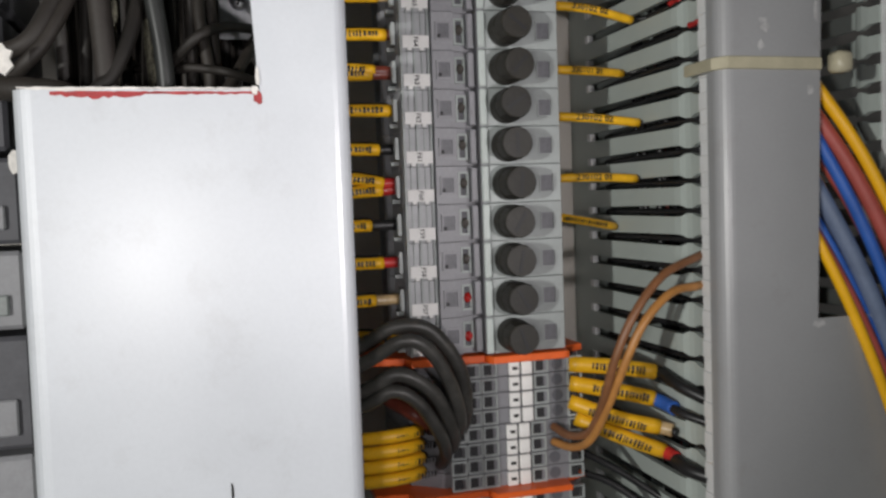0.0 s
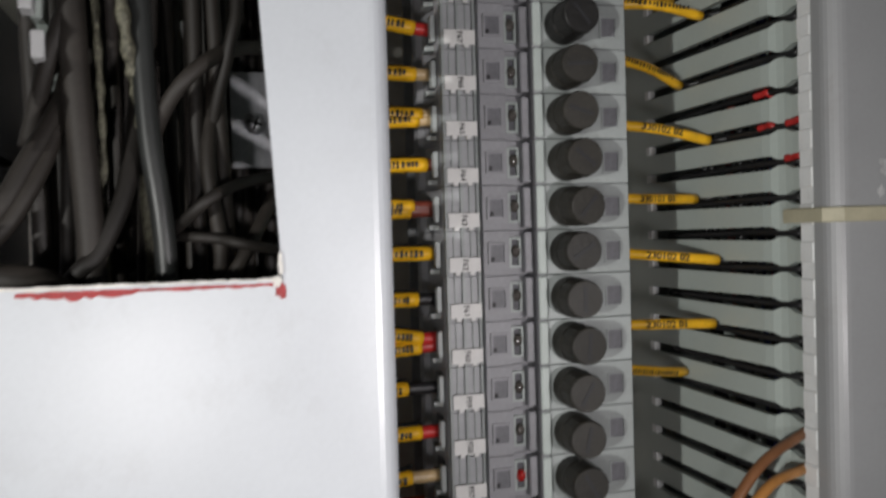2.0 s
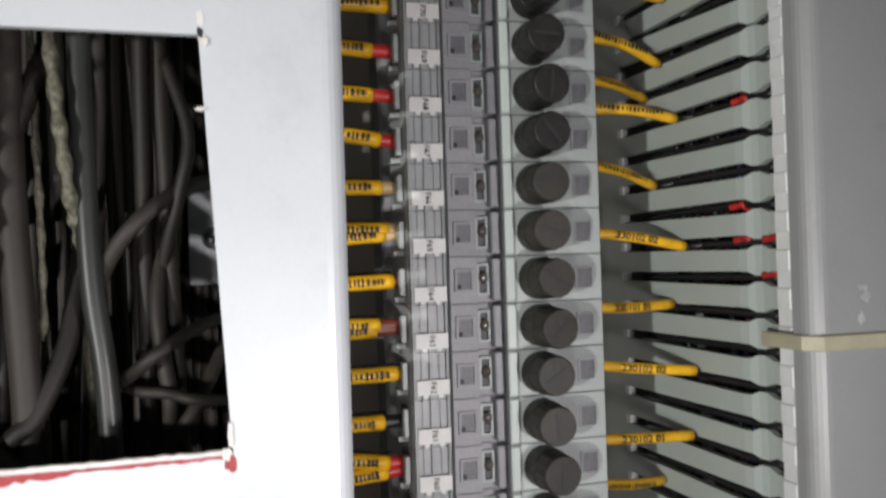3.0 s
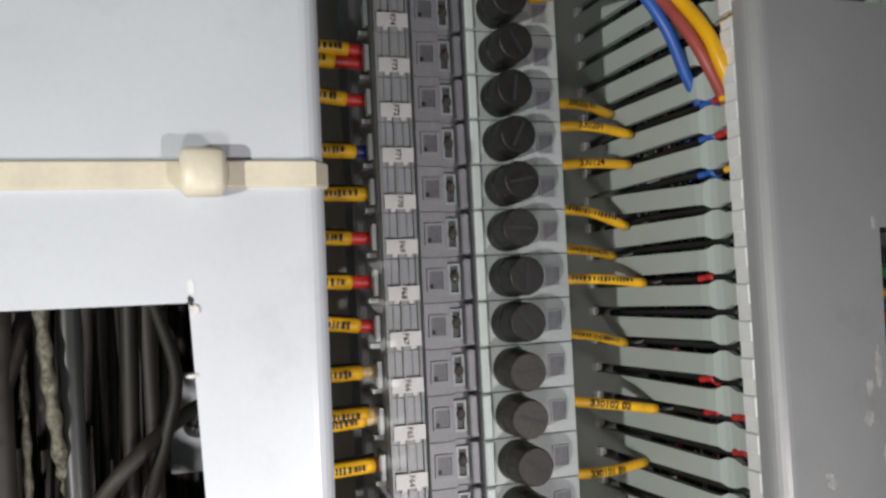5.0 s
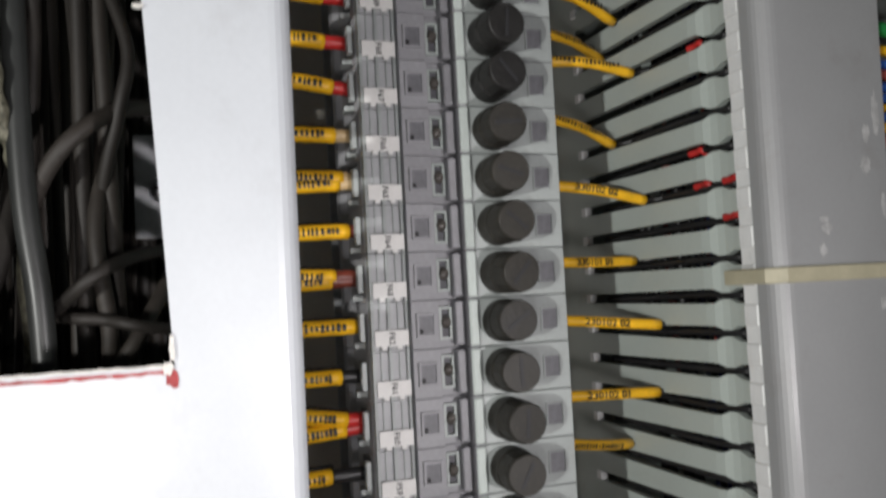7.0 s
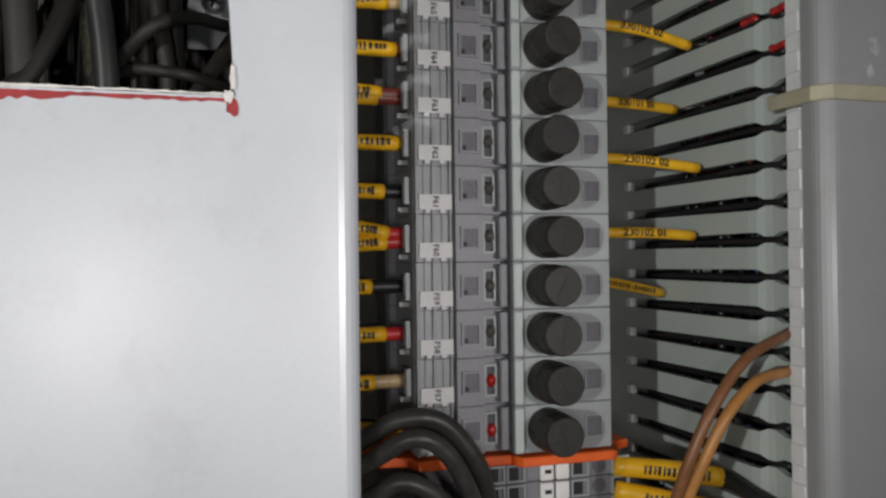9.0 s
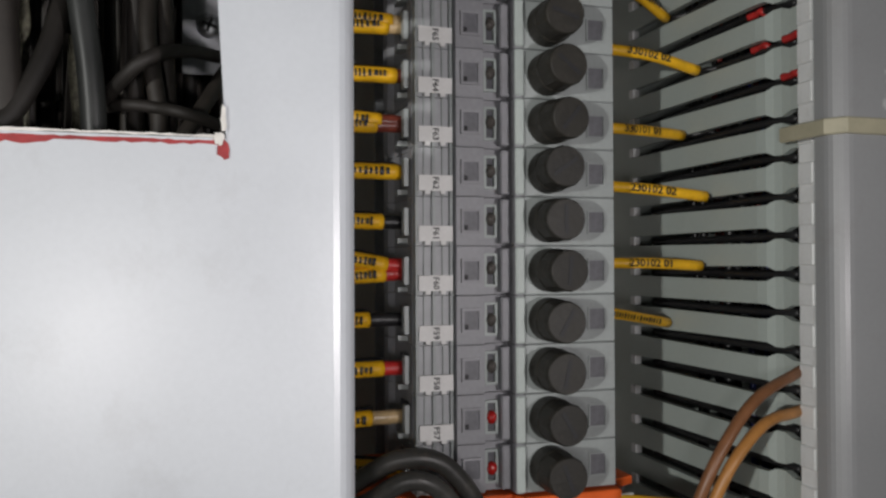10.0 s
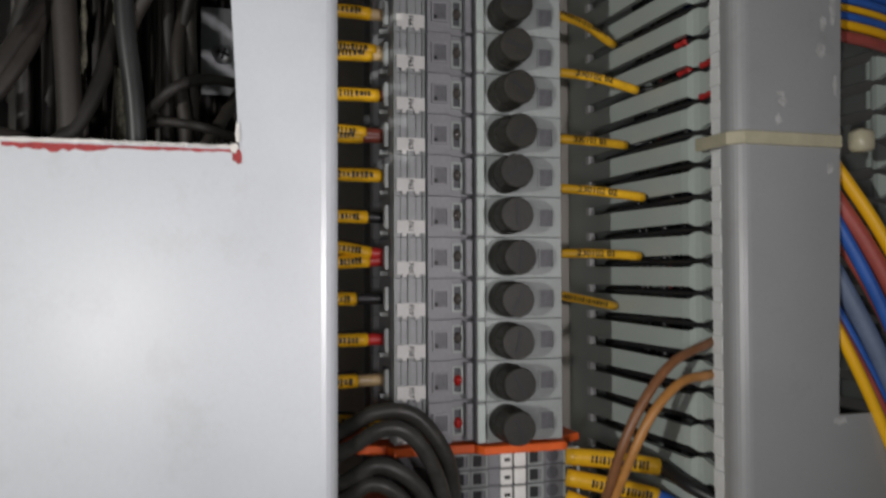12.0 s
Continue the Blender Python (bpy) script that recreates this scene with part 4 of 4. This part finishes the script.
marked_wire([(0.0460, 0.002, 1.1778), (0.0600, -0.009, 1.1725), (0.0740, -0.013, 1.1690), (0.0770, -0.018, 1.1680)], [(0.0470, -0.001, 1.1775), (0.0600, -0.0090, 1.1725), (0.0735, -0.0125, 1.1690)], 0.0026, 0.0012, BLACK, "wire with a wide yellow sleeve and pale tip", WIDE, "", 803,
            [(0.0735, -0.0125, 1.1690), (0.0755, -0.014, 1.1686), (0.0770, -0.0155, 1.1682)], PALE)
marked_wire([(0.0480, 0.002, 1.1720), (0.0620, -0.009, 1.1660), (0.0755, -0.012, 1.1605), (0.0765, -0.024, 1.1580), (0.0830, -0.032, 1.1560)], [(0.0490, -0.001, 1.1718), (0.0620, -0.0090, 1.1660), (0.0752, -0.0125, 1.1607)], 0.0026, 0.0024, BLACK, "thick black wire with a wide yellow sleeve, red end", WIDE, "", 804,
            [(0.0752, -0.0125, 1.1607), (0.0762, -0.0155, 1.1600), (0.0764, -0.0180, 1.1596)], RED)
wire([(0.0500, 0.006, 1.160), (0.0640, 0.004, 1.152), (0.0770, -0.002, 1.143), (0.0840, -0.01, 1.138)], 0.0013, BLACK, "thin black wire from small terminals into the duct", WIDE)
wire([(0.0500, 0.006, 1.152), (0.0640, 0.004, 1.146), (0.0770, -0.004, 1.136), (0.0840, -0.01, 1.130)], 0.0013, BLACK, "thin black wire from small terminals into the duct", WIDE)

wire([(0.0850, -0.028, 1.2275), (0.0777, -0.031, 1.2262), (0.0624, -0.036, 1.2215), (0.0516, -0.038, 1.2107), (0.0462, -0.036, 1.1975), (0.0452, -0.030, 1.1845), (0.0443, -0.022, 1.1731), (0.0420, -0.012, 1.1693), (0.0405, -0.001, 1.1700)], 0.00135, BROWN, "brown wire bowed from the duct to small terminals", "bowed wires", 10)
wire([(0.0850, -0.028, 1.2180), (0.0777, -0.031, 1.2172), (0.0653, -0.036, 1.2163), (0.0553, -0.038, 1.2088), (0.0499, -0.036, 1.1972), (0.0467, -0.030, 1.1827), (0.0443, -0.022, 1.1704), (0.0425, -0.012, 1.1655), (0.0405, -0.001, 1.1648)], 0.00135, TAN, "light brown wire bowed from the duct to small terminals", "bowed wires", 10)

# ---- cables inside the left duct ----
CABLES = "cables in the left duct"


def forward(points):
    """The cables bulge towards the open cover."""
    return [(x, y - 0.0085, z) for x, y, z in points]


wire(forward([(-0.084, -0.020, 1.42), (-0.0858, -0.028, 1.37), (-0.0833, -0.034, 1.342), (-0.0808, -0.034, 1.318), (-0.0790, -0.024, 1.295), (-0.0785, -0.010, 1.20)]), 0.0012, BRAID, "pale twisted screen braid among black cables", CABLES, 10, "cable", 26, 0.22, 0.9)
wire(forward([(-0.092, -0.022, 1.42), (-0.0885, -0.026, 1.36), (-0.0870, -0.027, 1.32), (-0.0868, -0.026, 1.28), (-0.088, -0.018, 1.20)]), 0.0008, BRAID, "thin twisted screen braid among black cables", CABLES, 8, "cable", 26, 0.25, 1.1)
wire(forward([(-0.0800, -0.026, 1.42), (-0.0792, -0.030, 1.35), (-0.0778, -0.032, 1.305), (-0.0750, -0.032, 1.275), (-0.0735, -0.030, 1.20)]), 0.0022, GLOSS_CABLE, "thick smooth dark grey cable in the duct", CABLES, 14, "cable")
wire(forward([(-0.0925, -0.024, 1.42), (-0.0915, -0.030, 1.35), (-0.0905, -0.033, 1.315), (-0.0885, -0.033, 1.275), (-0.0880, -0.028, 1.20)]), 0.0027, CABLE, "thick dull black cable in the duct", CABLES, 14, "cable")
rnd = random.Random(23)
for k in range(54):
    x = -0.1010 + 0.056 * (k + rnd.uniform(0, 1)) / 54
    y = rnd.uniform(-0.026, 0.020)
    r = rnd.uniform(0.0010, 0.0021)
    if x > -0.0625:
        y = rnd.uniform(0.0380, 0.0500)
    lean = rnd.uniform(-0.006, 0.006)
    pts = [(x + lean * (i - 3) / 3 + rnd.uniform(-0.0022, 0.0022), y + rnd.uniform(-0.003, 0.003), 1.10 + 0.062 * i) for i in range(7)]
    pts = [(min(max(px, -0.1015), -0.0415), py, pz) for px, py, pz in pts]
    wire(forward(pts), r, CABLE, "black cable packed upright in the wiring duct", CABLES, 8, "cable", 5)
for k in range(10):
    x = rnd.uniform(-0.098, -0.046)
    wire([(x + rnd.uniform(-0.003, 0.003), rnd.uniform(0.028, 0.045), 1.10 + 0.07 * i) for i in range(6)], rnd.uniform(0.002, 0.0034), CABLE, "thick black cable at the back of the duct", CABLES, 8, "cable", 5)
for pts, r in (([(-0.0800, -0.024, 1.2950), (-0.0745, -0.031, 1.3065), (-0.0690, -0.033, 1.3135), (-0.0620, -0.028, 1.3190), (-0.0546, -0.018, 1.3221), (-0.0450, -0.012, 1.323)], 0.0016),
               ([(-0.0840, -0.006, 1.2750), (-0.0775, -0.018, 1.2800), (-0.0718, -0.030, 1.2841), (-0.0665, -0.034, 1.2885), (-0.0600, -0.027, 1.2920), (-0.0529, -0.015, 1.2940), (-0.0440, -0.010, 1.295)], 0.0013),
               ([(-0.0840, -0.002, 1.2850), (-0.0770, -0.016, 1.2822), (-0.0705, -0.029, 1.2812), (-0.0650, -0.031, 1.2806), (-0.0590, -0.033, 1.2792), (-0.0470, -0.022, 1.277)], 0.0011),
               ([(-0.0680, -0.024, 1.266), (-0.0612, -0.028, 1.2749), (-0.0570, -0.024, 1.2820), (-0.0530, -0.018, 1.2895), (-0.0470, -0.012, 1.300)], 0.0015),
               ([(-0.0990, -0.026, 1.262), (-0.0920, -0.034, 1.2735), (-0.0870, -0.034, 1.2790), (-0.0820, -0.030, 1.292), (-0.0800, -0.022, 1.31)], 0.0019),
               ([(-0.1010, -0.024, 1.300), (-0.0950, -0.032, 1.3160), (-0.0900, -0.032, 1.3300), (-0.0860, -0.026, 1.345)], 0.0018),
               ([(-0.0640, -0.026, 1.345), (-0.0600, -0.030, 1.3300), (-0.0620, -0.030, 1.3180), (-0.0660, -0.022, 1.300), (-0.0690, 0.0, 1.262)], 0.0013),
               ([(-0.0660, -0.020, 1.262), (-0.0645, -0.028, 1.2780), (-0.0665, -0.027, 1.2960), (-0.0650, -0.020, 1.315), (-0.0640, -0.004, 1.350)], 0.0016),
               ([(-0.1180, -0.030, 1.2760), (-0.1050, -0.038, 1.2745), (-0.0960, -0.038, 1.2728), (-0.0880, -0.032, 1.266)], 0.0030),
               ([(-0.1200, -0.030, 1.2830), (-0.1060, -0.036, 1.2850), (-0.0990, -0.034, 1.2960), (-0.0930, -0.028, 1.310), (-0.0900, -0.02, 1.33)], 0.0021),
               ([(-0.1250, -0.010, 1.2700), (-0.1080, -0.034, 1.2790), (-0.1000, -0.036, 1.2880), (-0.0940, -0.030, 1.305), (-0.0900, -0.02, 1.34)], 0.0017)):
    wire(forward(pts), r, CABLE, "black cable crossing the others in the duct", CABLES, 10, "cable")

# a bracket with its screw, glimpsed at the edge of the cable opening
def screw_bracket(x, y, z):
    th = empty("bracket", pose(x, y, z), "grey steel bracket with a bright cross-head screw", "bracket")
    part("plate", box(bmesh.new(), -0.0065, LEFT_R - 0.0012 - x, 0.0, 0.0012, -0.0120, 0.0140, 0.0003), STEEL, th)
    bm = bmesh.new()
    bmesh.ops.create_uvsphere(bm, u_segments=16, v_segments=8, radius=0.0032)
    bmesh.ops.scale(bm, verts=bm.verts, vec=(1, 0.55, 1))
    head = part("screw_head", bm, BRIGHT, th, "bright cross-head screw", True)
    for a in (20, 110):
        slot = part("screw_slot", box(bmesh.new(), -0.0018, 0.0018, -0.0020, -0.0015, -0.0004, 0.0004), PIT, head)
        slot.rotation_euler = (0, radians(a), 0)
    return th


screw_bracket(-0.0539, 0.0198, 1.3116)

# ---- cable ties ----
def cable_tie(x0, x1, z, width, front, head, back_l, back_r, label, mat=TIE, tilt=0.0):
    """A nylon band round the front of a duct, with its square head."""
    th = empty("cable_tie", pose(head, front, z), label, "cable tie", "cable ties")
    bm = bmesh.new()
    t = 0.0011
    pts = [(x0, back_l), (x0, front + 0.004), (x0 + 0.0030, front), (x1 - 0.0030, front), (x1, front + 0.004), (x1, back_r)]
    inn = [(x0 + t, back_l), (x0 + t, front + 0.0045), (x0 + 0.0034, front + t), (x1 - 0.0034, front + t), (x1 - t, front + 0.0045), (x1 - t, back_r)]
    prism(bm, [(a - head, b - front) for a, b in pts + inn[::-1]], -width / 2, width / 2, "z", 0.0003)
    for v in bm.verts:
        v.co.z += v.co.x * tilt
    part("band", bm, mat, th)
    bm = box(bmesh.new(), -width * 0.80, width * 0.80, -0.0048, 0.0009, -width * 0.86, width * 0.86, 0.0011)
    part("lock_head", bm, mat, th, "square nylon lock head", True)
    return th


cable_tie(-0.1105, -0.0322, 1.3660, 0.0048, LEFT_FRONT - 0.0014, -0.0552, 0.050, 0.050, "off-white nylon cable tie strapped round the pale duct", TIE, 0.01)
cable_tie(0.0745, 0.1120, 1.2825, 0.0036, RIGHT_FRONT - 0.0014, 0.1138, -0.030, -0.020, "off-white nylon cable tie strapped round the grey duct", OLD_TIE)

# ---- things beyond the left duct ----
def relay_block(x1, z0, z1, mat, label):
    th = empty("relay", pose(-0.150, PANEL_Y, z0), label, "relay", "relays beside the duct")
    bm = box(bmesh.new(), -0.030, x1 + 0.150, -PANEL_Y, -0.001, 0.0, z1 - z0, 0.0012)
    part("body", bm, mat, th)
    bm = box(bmesh.new(), -0.026, x1 + 0.146, -PANEL_Y - 0.0016, -PANEL_Y - 0.0001, 0.004, (z1 - z0) * 0.45, 0.0005)
    part("front_plate", bm, LIGHT_GREY if mat is GREY else GREY, th)
    return th


relay_block(-0.1170, 1.145, 1.1780, GREY, "grey relay module on the mounting plate")
relay_block(-0.1165, 1.180, 1.2120, DARK_GREY, "dark grey relay module on the mounting plate")
relay_block(-0.1172, 1.214, 1.2360, GREY, "grey relay module with a white front plate")
relay_block(-0.1168, 1.238, 1.2620, DARK_GREY, "plain dark grey block in the gap beside the duct")
# The next two are added to cover the pale plate with something dark.
relay_block(-0.1190, 1.264, 1.3020, DARK_GREY, "plain dark grey block in the gap beside the duct")
relay_block(-0.1185, 1.304, 1.3450, DARK_GREY, "plain dark grey block in the gap beside the duct")
wire([(0.0205, -0.006, 1.4268), (0.0225, -0.0100, 1.4252), (0.0240, -0.0095, 1.4232), (0.0248, -0.006, 1.4222)], 0.0006, COPPER, "bare copper strand poking out beside a fuse cap", "", 6)
